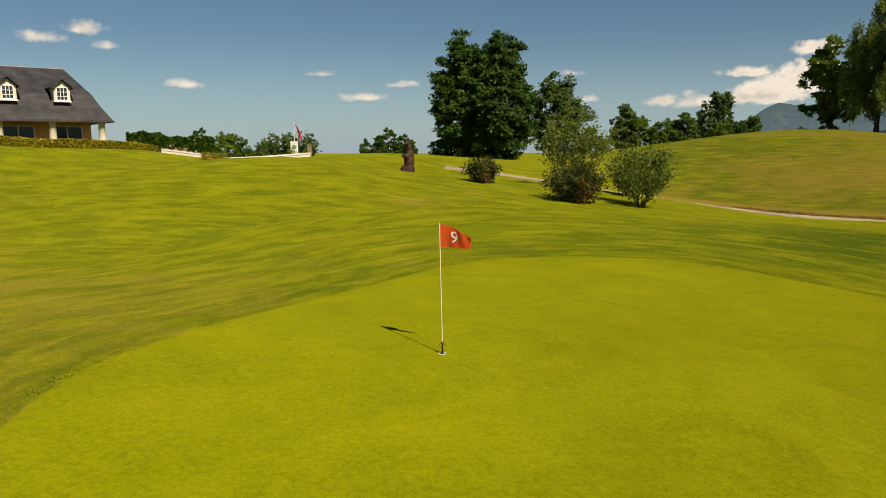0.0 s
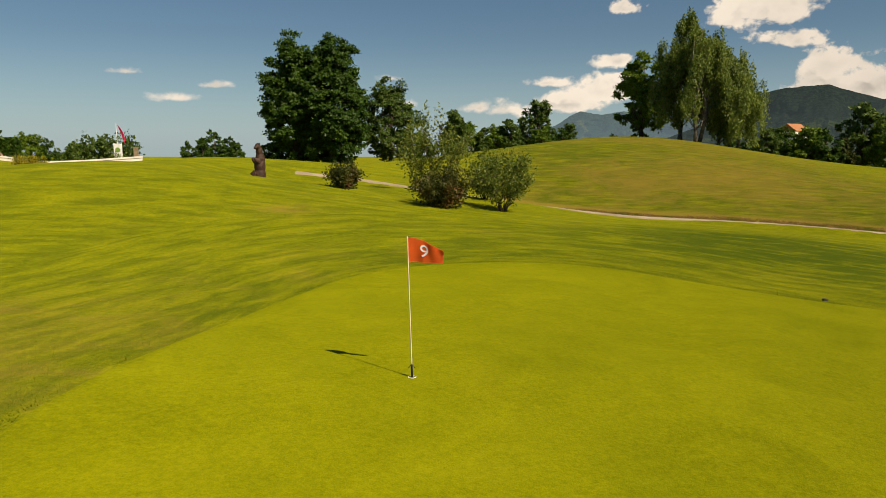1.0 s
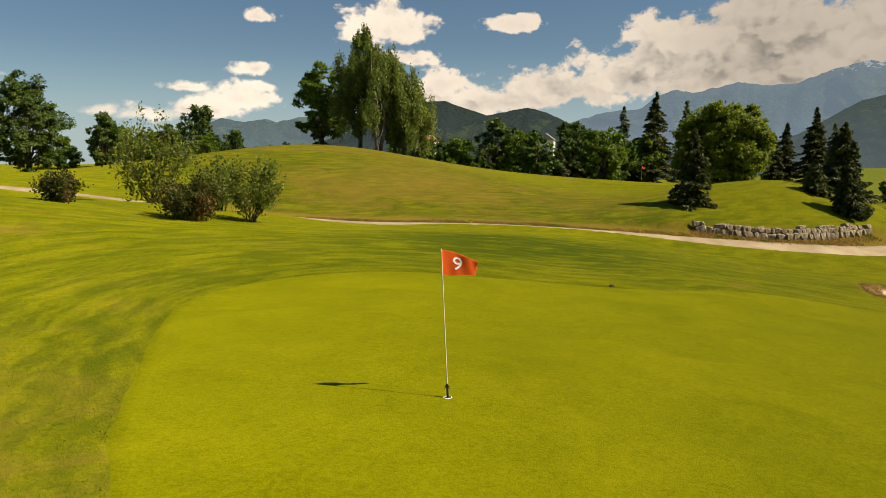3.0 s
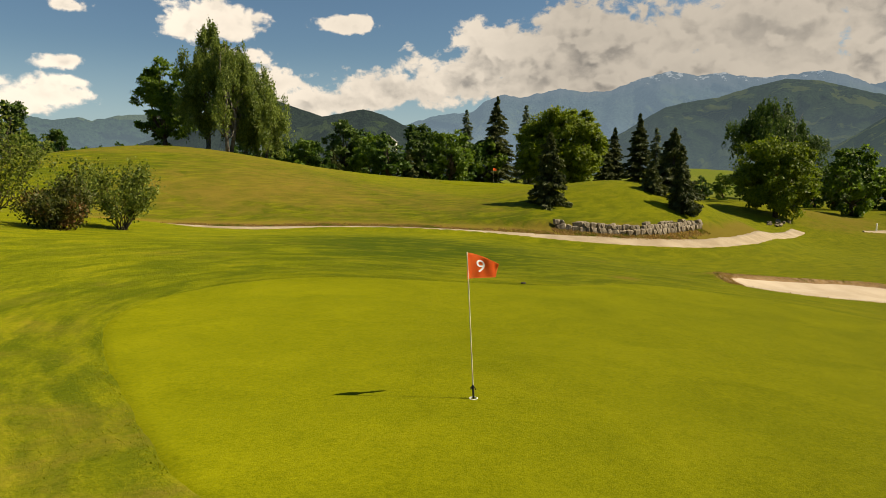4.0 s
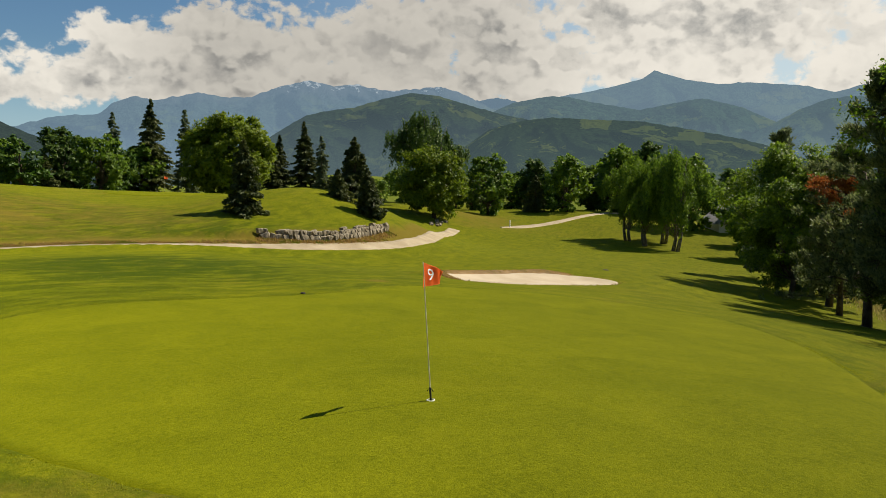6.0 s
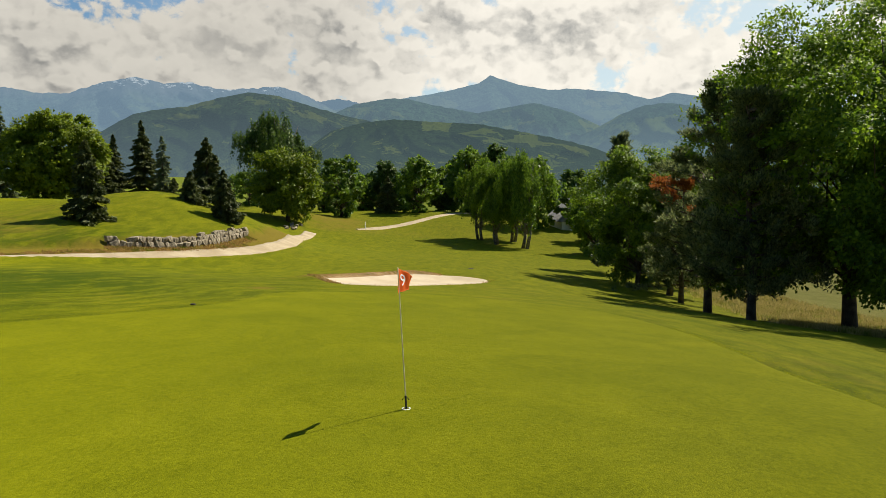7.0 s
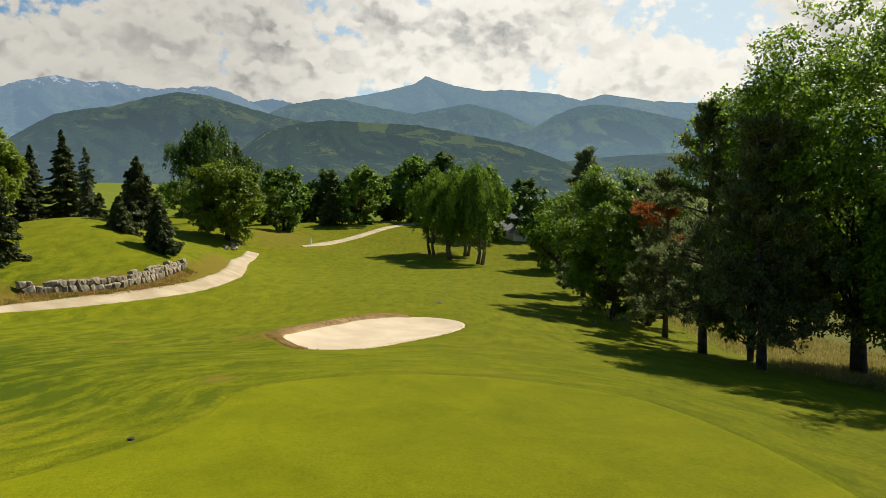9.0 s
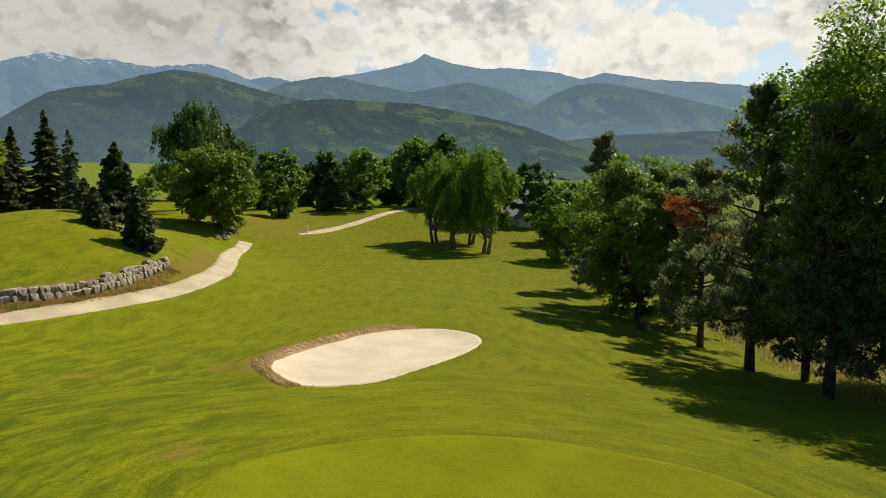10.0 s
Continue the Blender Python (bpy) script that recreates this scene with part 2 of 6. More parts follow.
    c = g.mix(g.math("MULTIPLY", g.range(d, 0.70, 1.02), dry_amount), c, dry)
    h = g.math("ADD", blades, g.math("MULTIPLY", fine, 1.2))
    finish(g, out, c, 0.9, h, relief, 0.02, spec=gloss, soft=0.7)
    return m


M_FAIR = turf("fairway_grass", (0.092, 0.110, 0.004), (0.252, 0.252, 0.009), (0.046, 0.074, 0.004), (0.200, 0.142, 0.024), 0.80, 26.0, 1.0, 0.40, 0.85)
M_GREEN = turf("green_grass", (0.112, 0.126, 0.003), (0.232, 0.238, 0.007), (0.086, 0.110, 0.003), (0.255, 0.200, 0.012), 0.60, 44.0, 0.6, 0.0, 0.50)
M_HAY = turf("hay_field", (0.122, 0.122, 0.023), (0.228, 0.205, 0.053), (0.091, 0.129, 0.015), (0.304, 0.213, 0.084), 0.9, 9.0, 0.6)
M_FIELD = turf("far_field", (0.114, 0.152, 0.015), (0.182, 0.205, 0.023), (0.076, 0.122, 0.015), (0.365, 0.236, 0.076), 0.9, 6.0, 0.4)
M_BLADE = leaf("grass_blade", (0.120, 0.140, 0.004), (0.310, 0.315, 0.010), 0.6, 0.6)
M_DRYBLADE = leaf("dry_blade", (0.224, 0.133, 0.035), (0.434, 0.294, 0.098), 0.40, 0.7, (0.154, 0.168, 0.014))
M_STRAW = leaf("straw_blade", (0.238, 0.189, 0.056), (0.406, 0.336, 0.126), 0.35, 0.7, (0.154, 0.175, 0.021))
M_GRAVEL = plain("gravel", (0.258, 0.201, 0.125), (0.380, 0.312, 0.213), 0.5, 0.95, 0.5, fine=60)
M_SAND = plain("sand", (0.342, 0.274, 0.186), (0.426, 0.353, 0.258), 0.5, 0.95, 0.35, fine=25)
M_EARTH = plain("bare_earth", (0.152, 0.091, 0.038), (0.258, 0.167, 0.076), 1.1, 0.95, 0.6, fine=18)
M_STONE = plain("wall_stone", (0.090, 0.070, 0.046), (0.370, 0.315, 0.230), 2.4, 0.9, 0.7, fine=14)
M_PALE = plain("pale_stone", (0.62, 0.56, 0.47), (0.76, 0.71, 0.62), 1.5, 0.9, 0.3)
M_BARK = plain("bark", (0.042, 0.030, 0.021), (0.103, 0.080, 0.057), 2.0, 0.95, 0.9, fine=16)
M_BIRCHBARK = plain("birch_bark", (0.046, 0.038, 0.030), (0.198, 0.175, 0.144), 3.0, 0.8, 0.5, fine=9)
M_OAKLEAF = leaf("oak_leaf", (0.024, 0.062, 0.007), (0.074, 0.141, 0.015), 0.40)
M_ASHLEAF = leaf("ash_leaf", (0.037, 0.075, 0.013), (0.112, 0.175, 0.027), 0.40)
M_BIRCHLEAF = leaf("birch_leaf", (0.077, 0.122, 0.021), (0.221, 0.280, 0.048), 0.50)
M_LIMELEAF = leaf("maple_leaf", (0.061, 0.107, 0.006), (0.195, 0.253, 0.013), 0.50)
M_BROADLEAF = leaf("broad_leaf", (0.057, 0.113, 0.011), (0.169, 0.262, 0.020), 0.50)
M_MAPLELEAF = leaf("field_maple_leaf", (0.058, 0.116, 0.010), (0.215, 0.325, 0.022), 0.58)
M_FRESHLEAF = leaf("fresh_leaf", (0.046, 0.094, 0.008), (0.170, 0.255, 0.018), 0.52)
M_SPRUCE = leaf("spruce_needle", (0.024, 0.040, 0.010), (0.100, 0.115, 0.026), 0.22, 0.6)
M_PINE = leaf("pine_needle", (0.044, 0.070, 0.025), (0.225, 0.255, 0.095), 0.50, 0.55)
M_CEDAR = leaf("cedar_needle", (0.063, 0.091, 0.046), (0.175, 0.210, 0.105), 0.45, 0.6)
M_RUSTLEAF = leaf("rust_needle", (0.168, 0.049, 0.014), (0.350, 0.119, 0.028), 0.45, 0.6)
M_SHRUBLEAF = leaf("shrub_leaf", (0.091, 0.133, 0.018), (0.259, 0.301, 0.052), 0.50)
M_DARKSHRUB = leaf("dark_shrub_leaf", (0.034, 0.050, 0.008), (0.115, 0.119, 0.020), 0.40, 0.5, (0.168, 0.081, 0.025))
M_HEDGE = leaf("hedge_leaf", (0.146, 0.137, 0.009), (0.364, 0.300, 0.018), 0.3)
M_SLATE = plain("slate", (0.022, 0.022, 0.026), (0.056, 0.054, 0.056), 1.2, 0.55, 0.3, spec=0.4, fine=24)
M_RENDER = plain("orange_render", (0.632, 0.317, 0.112), (0.734, 0.398, 0.154), 1.0, 0.9, 0.2)
M_CREAM = plain("cream_paint", (0.578, 0.510, 0.357), (0.680, 0.620, 0.468), 2.0, 0.6, 0.1)
M_WHITE = plain("white_paint", (0.72, 0.72, 0.70), (0.84, 0.84, 0.82), 3.0, 0.5, 0.1)
M_BLACK = plain("black_plastic", (0.012, 0.012, 0.013), (0.028, 0.028, 0.03), 6.0, 0.5, 0.1)
M_WOOD = plain("carved_wood", (0.022, 0.011, 0.007), (0.070, 0.034, 0.018), 5.0, 0.6, 0.9, fine=22)
M_POST = plain("weathered_post", (0.152, 0.106, 0.061), (0.289, 0.220, 0.137), 4.0, 0.9, 0.6)


def cloth(name, a, b):
    """Thin woven cloth that lets some sunlight through."""
    m, g, out = material(name)
    p = place_of(g)
    finish(g, out, g.mix(g.noise(p, 7.0, 3.0), a, b), 0.8, g.noise(p, 160.0, 2.0), 0.2, 0.002, trans=0.5)
    return m


M_FLAG = cloth("red_flag_cloth", (0.92, 0.20, 0.045), (0.95, 0.26, 0.06))
M_PINK = plain("pink_flag_cloth", (0.70, 0.03, 0.10), (0.78, 0.05, 0.15), 4.0, 0.8, 0.2)
M_LEAFGREEN = plain("green_emblem", (0.152, 0.274, 0.046), (0.213, 0.334, 0.076), 4.0, 0.6, 0.1)
M_TERRACOTTA = plain("clay_tiles", (0.319, 0.122, 0.053), (0.418, 0.182, 0.084), 2.0, 0.85, 0.3)
M_GREYROOF = plain("grey_roof", (0.20, 0.19, 0.20), (0.32, 0.31, 0.31), 1.0, 0.8, 0.3)
M_PLASTER = plain("pale_plaster", (0.60, 0.56, 0.50), (0.74, 0.70, 0.64), 1.0, 0.9, 0.2)
M_DARKWATER = plain("dark_cover", (0.023, 0.019, 0.015), (0.046, 0.038, 0.030), 4.0, 0.8, 0.3)


def glass(name):
    m, g, out = material(name)
    p = place_of(g)
    finish(g, out, g.mix(g.noise(p, 0.7, 2.0), (0.010, 0.014, 0.020), (0.035, 0.045, 0.055)), 0.06, spec=0.9)
    return m


M_GLASS = glass("window_glass")


def hillside(name, wood, meadow, rock, haze_glow, haze, snow=False, meadows=0.5, scale=0.006):
    """Far mountain side; haze is a glow mixed into its surface, thickening towards the valley."""
    m, g, out = material(name)
    p = place_of(g)
    n1, n2 = g.noise(p, scale, 6.0, 0.6, 0.5), g.noise(p, scale * 5, 6.0, 0.7)
    crowns = g.noise(p, 0.075, 4.0, 0.75)
    sep = g.put("ShaderNodeSeparateXYZ")
    g.wire(p, sep.inputs[0])
    tone = g.math("ADD", g.math("MULTIPLY", n2, 0.5), g.math("MULTIPLY", crowns, 0.5))
    c = g.mix(g.range(tone, 0.40, 0.60), tuple(v * 0.55 for v in wood), tuple(v * 2.6 for v in wood))
    # fields: parcels between hedges, most of them low on the slope
    bent = g.vec("ADD", p, g.vec("SCALE", g.vec("SUBTRACT", g.noise(p, scale * 2, 3.0, out=1), (0.5, 0.5, 0.5)), 0.55 / scale))
    cell = g.put("ShaderNodeTexVoronoi")
    g.wire(g.vec("MULTIPLY", bent, (1.0, 1.0, 1.2)), cell.inputs["Vector"])
    cell.inputs["Scale"].default_value = scale * 0.6
    pick = g.put("ShaderNodeSeparateColor")
    g.wire(cell.outputs["Color"], pick.inputs[0])
    open_land = g.math("ADD", g.math("MULTIPLY", pick.outputs[0], 0.5), g.math("MULTIPLY", n1, 0.9))
    open_land = g.math("ADD", open_land, g.range(sep.outputs[2], 20, 160, 0.08, -0.03))
    is_field = g.range(g.math("ADD", open_land, g.math("MULTIPLY", crowns, 0.08)), 0.95 - meadows * 0.22, 0.965 - meadows * 0.22)
    grass = g.mix(pick.outputs[1], meadow, tuple(v * q for v, q in zip(meadow, (1.5, 1.25, 1.3))))
    c = g.mix(g.math("MULTIPLY", is_field, 0.85), c, grass)
    if rock:
        c = g.mix(g.range(g.math("ADD", sep.outputs[2], g.math("MULTIPLY", n1, 300)), 480, 640), c, rock)
    if snow:
        s = g.math("ADD", sep.outputs[2], g.math("MULTIPLY", g.noise(p, scale * 3, 6.0, 0.7), 420))
        c = g.mix(g.math("MULTIPLY", g.range(s, 728, 748), 0.8), c, (0.80, 0.81, 0.84))
    d = g.put("ShaderNodeBsdfDiffuse")
    g.wire(c, d.inputs[0])
    b = g.put("ShaderNodeBump")
    b.inputs["Strength"].default_value, b.inputs["Distance"].default_value = 0.9, 16.0
    g.wire(g.math("ADD", g.math("MULTIPLY", n2, 1.6), g.math("MULTIPLY", crowns, 0.5)), b.inputs["Height"])
    g.wire(b.outputs[0], d.inputs["Normal"])
    # distance haze painted on as emission; no air stands before the hills
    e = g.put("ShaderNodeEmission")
    e.inputs[0].default_value = (*haze_glow, 1.0)
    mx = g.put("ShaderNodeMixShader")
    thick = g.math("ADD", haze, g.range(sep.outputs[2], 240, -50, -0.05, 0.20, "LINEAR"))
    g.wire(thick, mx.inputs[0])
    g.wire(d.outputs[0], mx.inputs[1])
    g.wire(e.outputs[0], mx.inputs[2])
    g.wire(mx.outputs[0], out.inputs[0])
    return m

# ---- helpers for meshes ----
def mesh_object(name, verts, faces, mat, parent=None, smooth=True, label=""):
    me = bpy.data.meshes.new(name)
    me.from_pydata([tuple(v) for v in verts], [], faces)
    me.materials.append(mat)
    if smooth:
        me.polygons.foreach_set("use_smooth", [True] * len(me.polygons))
    ob = new(name, me)
    if parent:
        ob.parent = parent
    if label:
        ob["label"] = label
    return ob


def part(name, bm, mat, parent=None, label="", smooth=False):
    """Links a bmesh as one mesh object under a thing or a part."""
    me = bpy.data.meshes.new(name)
    bm.to_mesh(me)
    bm.free()
    me.materials.append(mat)
    if smooth:
        me.polygons.foreach_set("use_smooth", [True] * len(me.polygons))
    ob = new(name, me)
    if parent:
        ob.parent = parent
    if label:
        ob["label"] = label
    return ob


def box(bm, lo, hi, bevel=0.0, m=None):
    """A box between two corners, its edges rounded off."""
    r = bmesh.ops.create_cube(bm, size=1.0)
    lo, hi = Vector(lo), Vector(hi)
    bmesh.ops.scale(bm, vec=hi - lo, verts=r["verts"])
    bmesh.ops.translate(bm, vec=(lo + hi) / 2, verts=r["verts"])
    vs = r["verts"]
    if bevel:
        es = {e for v in vs for e in v.link_edges}
        made = bmesh.ops.bevel(bm, geom=list(es), offset=bevel, segments=1, affect="EDGES", profile=0.5)
        vs = list(set(made["verts"]) | {v for v in vs if v.is_valid})
    if m is not None:
        bmesh.ops.transform(bm, matrix=m, verts=vs)
    return vs


def tube(points, radii, sides=8):
    """Vertices and faces of a tapered, bent tube."""
    pts = [Vector(p) for p in points]
    verts, faces = [], []
    for i, p in enumerate(pts):
        d = (pts[min(i + 1, len(pts) - 1)] - pts[max(i - 1, 0)]).normalized()
        a = d.orthogonal().normalized() if abs(d.z) < 0.95 else Vector((1, 0, 0))
        a = (a - d * a.dot(d)).normalized()
        b = d.cross(a)
        for k in range(sides):
            t = 2 * math.pi * k / sides
            verts.append(p + radii[i] * (math.cos(t) * a + math.sin(t) * b))
    for i in range(len(pts) - 1):
        for k in range(sides):
            q = (k + 1) % sides
            faces.append((i * sides + k, i * sides + q, (i + 1) * sides + q, (i + 1) * sides + k))
    faces.append(tuple(range(sides))[::-1])
    faces.append(tuple((len(pts) - 1) * sides + k for k in range(sides)))
    return verts, faces


class Bundle:
    """Collects tubes into one mesh."""

    def __init__(self):
        self.v, self.f = [], []

    def add(self, vf):
        n = len(self.v)
        self.v += vf[0]
        self.f += [tuple(i + n for i in f) for f in vf[1]]


# ---- the lie of the land ----
MOUNDS = []


def mound(x, y, rx, ry, h):
    MOUNDS.append((x, y, rx, ry, h))


mound(-32, 40, 9, 8, -3.05)
mound(-60, 70, 35, 35, -2.20)
mound(-30, 52, 14, 16, 1.54)
mound(-5, 58, 22, 18, -0.58)
mound(-10, 35, 18, 14, 5.43)
mound(8, 38, 12, 10, -1.63)
mound(40, 82, 26, 20, 3.82)
mound(22, 68, 22, 18, 2.45)
mound(58, 66, 20, 20, -0.01)
mound(72, 52, 20, 16, 3.05)
mound(64, 28, 17, 9, 5.16)
mound(44, 36, 17, 13, 0.62)
mound(100, 40, 22, 18, 0.33)
mound(88, 17, 20, 12, -1.60)
mound(54, -2, 20, 16, 1.20)
mound(35, -5, 14, 14, 0.57)
mound(20, 10, 14, 14, 1.64)
mound(0, 0, 14, 14, 1.43)
mound(-15, -10, 20, 20, 4.23)
mound(40, -23, 13, 11, -0.63)
mound(62, -28, 22, 18, -1.59)
mound(28, -38, 22, 18, 0.78)
mound(115, -18, 26, 22, -1.98)
mound(125, 10, 20, 14, -1.51)
mound(145, 2, 24, 20, 2.70)
mound(170, 50, 45, 35, -0.98)
mound(110, 90, 45, 35, 1.74)
mound(18, 21, 12, 9, 1.01)
mound(28, 46, 15, 11, 2.00)
mound(48, 16, 13, 9, -0.75)
mound(20, -15, 12, 12, 1.09)
mound(112, 30, 17, 14, 2.68)
mound(0, 90, 40, 30, 4.31)
mound(-20, 130, 40, 35, -4.20)
mound(40, 150, 40, 35, 2.61)
mound(-8, 6, 9, 9, -0.45)
mound(-20, 38, 6, 5, -1.10)
mound(-12, 48, 9, 8, 0.09)
mound(14, 52, 10, 9, 0.08)
mound(2, 50, 9, 8, 0.37)
mound(30, 100, 16, 12, -1.71)
mound(48, 98, 14, 12, 0.52)
mound(8, 85, 16, 12, -4.79)
mound(66, 84, 14, 12, -1.83)
mound(80, 45, 10, 8, 1.14)
mound(90, 55, 14, 12, -1.58)
mound(-27, 41, 6, 5, 1.98)
mound(-24, 47, 7, 6, -0.62)
mound(-38, 33, 10, 8, 4.60)
mound(-37, 46, 8, 8, 3.24)
mound(-6, 37, 6, 5, -1.32)
mound(-14, 41, 6, 6, 0.07)
# a low swell that hides part of the path behind the shrubs
mound(6.0, 34.0, 5.0, 3.0, 0.45)
mound(-6.3, 35.6, 3.2, 3.0, -0.60)
mound(-8.0, 50.0, 9.0, 5.0, 0.40)
mound(11.0, 31.5, 3.0, 2.5, 0.35)


def base_z(x, y):
    x, y = np.asarray(x, float), np.asarray(y, float)
    z = -4.254 - 4.460 * np.tanh(x / 120) + 5.944 * np.tanh(y / 120)
    for a, b, r, s, h in MOUNDS:
        z = z + h * np.exp(-(((x - a) / r) ** 2 + ((y - b) / s) ** 2) / 1.6)
    # the course stands on a hill: the land falls away beyond it, but for a shelf of fields
    k = np.clip((np.hypot(x - 40, y - 20) - 165) / 260, 0, 1)
    shelf = 60 * np.exp(-(((x - 430) / 330) ** 2 + ((y - 175) / 105) ** 2) / 1.6)
    return z + (shelf - 62 - z) * k * k * (3 - 2 * k)


def smooth_loop(pts, n=160, closed=True):
    """A Catmull-Rom curve through the points."""
    p = np.array(pts, float)
    k = len(p) if closed else len(p) - 1
    out = []
    for i in range(n if closed else n + 1):
        u = i * k / n
        j = min(int(u), k - 1)
        f = u - j
        q = [p[(j + d) % len(p)] if closed else p[min(max(j + d, 0), len(p) - 1)] for d in (-1, 0, 1, 2)]
        out.append(0.5 * (2 * q[1] + (q[2] - q[0]) * f + (2 * q[0] - 5 * q[1] + 4 * q[2] - q[3]) * f * f + (3 * q[1] - q[0] - 3 * q[2] + q[3]) * f ** 3))
    return np.array(out)


GREEN_EDGE = smooth_loop([(-4.7, -2.5), (-4.55, -0.6), (-4.15, 1.2), (-3.25, 4.0), (-2.3, 6.8), (-1.0, 9.6), (0.8, 11.3), (3.2, 12.2), (5.6, 12.2), (7.7, 11.3), (9.6, 9.5),
                          (12.1, 7.6), (14.8, 6.6), (17.6, 6.3), (19.8, 4.6), (21.3, 1.4), (21.5, -1.6), (20.4, -4.4), (18.2, -7.0), (13.5, -8.2), (8.5, -8.2),
                          (4.6, -7.8), (1.0, -7.8), (-2.0, -7.2), (-4.1, -5.0)])
GREEN2_EDGE = smooth_loop([(59, 52.5), (64, 55), (71, 56.5), (78, 55), (81, 51), (77, 47.5), (69, 46.5), (62, 48.5)], 80)
SAND_EDGE = smooth_loop([(28.2, 5.2), (29.8, 6.6), (32.6, 7.1), (36.6, 5.9), (40.6, 3.4), (42.5, 1.5), (43.7, -1.0), (42.6, -3.0), (40.1, -3.3), (36.3, -1.9), (32.0, 0.6), (29.0, 2.7)], 96)
PATH_LINE = smooth_loop([(-4.4, 41.5), (0.5, 40.8), (6.5, 38.5), (13, 35), (17.6, 32.6), (21.8, 31.0), (28, 28.6), (33.2, 26.0), (39, 22.7), (46.5, 19.3), (53.6, 16.9),
                         (61.5, 16.1), (69, 16.9), (76, 18.2), (86, 19.8), (92, 20.2), (97, 20.6)], 224, False)
FAR_PATH = smooth_loop([(112, 15.5), (118, 13.2), (125.5, 10.4), (136, 5.5), (146, 0.5), (158, -6.0), (172, -14)], 80, False)
WALL_LINE = smooth_loop([(41.2, 24.6), (43.6, 22.7), (47.0, 20.9), (52.0, 19.6), (57.8, 19.0)], 60, False)


def inside_dist(x, y, loop):
    """Metres from the loop's edge, positive inside it."""
    x, y = np.asarray(x, float), np.asarray(y, float)
    a, b = loop, np.roll(loop, -1, axis=0)
    best, inn = np.full(x.shape, 1e9), np.zeros(x.shape, bool)
    for (ax, ay), (bx, by) in zip(a, b):
        dx, dy = bx - ax, by - ay
        t = np.clip(((x - ax) * dx + (y - ay) * dy) / (dx * dx + dy * dy + 1e-12), 0, 1)
        best = np.minimum(best, (x - ax - t * dx) ** 2 + (y - ay - t * dy) ** 2)
        if ay != by:
            inn ^= ((ay > y) != (by > y)) & (x < (bx - ax) * (y - ay) / (by - ay) + ax)
    return np.where(inn, 1, -1) * np.sqrt(best)


def line_dist(x, y, line):
    """Distance from an open line, and on which side (positive: to the left of its course)."""
    x, y = np.asarray(x, float), np.asarray(y, float)
    best, side = np.full(x.shape, 1e9), np.ones(x.shape)
    for (ax, ay), (bx, by) in zip(line[:-1], line[1:]):
        dx, dy = bx - ax, by - ay
        t = np.clip(((x - ax) * dx + (y - ay) * dy) / (dx * dx + dy * dy + 1e-12), 0, 1)
        d = (x - ax - t * dx) ** 2 + (y - ay - t * dy) ** 2
        near = d < best
        best = np.where(near, d, best)
        side = np.where(near, np.sign(dx * (y - ay) - dy * (x - ax)), side)
    return np.sqrt(best), side


def step(v, a, b):
    t = np.clip((v - a) / (b - a), 0, 1)
    return t * t * (3 - 2 * t)


def land_z(x, y):
    """Height of the turf, with the bank held by the stone wall and the hollow of the bunker."""
    x, y = np.asarray(x, float), np.asarray(y, float)
    z = base_z(x, y)
    near = (x > 14) & (x < 75) & (y > 10) & (y < 45)
    if near.any():
        d, s = line_dist(np.where(near, x, 0), np.where(near, y, 0), WALL_LINE)
        z = z + np.where(near, (s > 0) * 0.55 * step(d, 0.0, 0.7) * np.exp(-d / 5.0), 0)
        d, s = line_dist(np.where(near, x, 0), np.where(near, y, 0), PATH_LINE)
        z = z + np.where(near, (s < 0) * (0.22 + 0.08 * np.exp(-((x - 31) / 6) ** 2)) * np.exp(-((d - 1.7) / 0.7) ** 2) * step(x, 16, 22) * step(x, 66, 58), 0)
    near = (x > 20) & (x < 52) & (y > -12) & (y < 16)
    if near.any():
        d = inside_dist(np.where(near, x, 0), np.where(near, y, 0), SAND_EDGE)
        back = (y - 5) + (x - 27) * 0.35
        lip = 0.28 * np.exp(-((d + 0.8) / 0.9) ** 2) * step(back, 0.8, 3.0)
        z = z + np.where(near, lip - 0.10 * step(d, -2.4, -0.1) * step(back, 2.0, 0.2) - 0.26 * step(d, -0.25, 1.6), 0)
    return z


def z_at(x, y):
    return float(land_z(np.array([x]), np.array([y]))[0])


def graded(stops):
    """Coordinates whose spacing grows away from the middle; stops: (limit, spacing) going outward."""
    v, out = 0.0, [0.0]
    for limit, gap in stops:
        while v < limit:
            v += gap
            out.append(v)
    while v < 4800:
        gap *= 1.22
        v += gap
        out.append(v)
    return out


def path_half(x):
    """Half the width of the cart path: it widens where it passes the wall."""
    x = np.asarray(x, float)
    return 0.36 + 0.18 * step(x, 8, 18) + 0.28 * step(x, 28, 42)


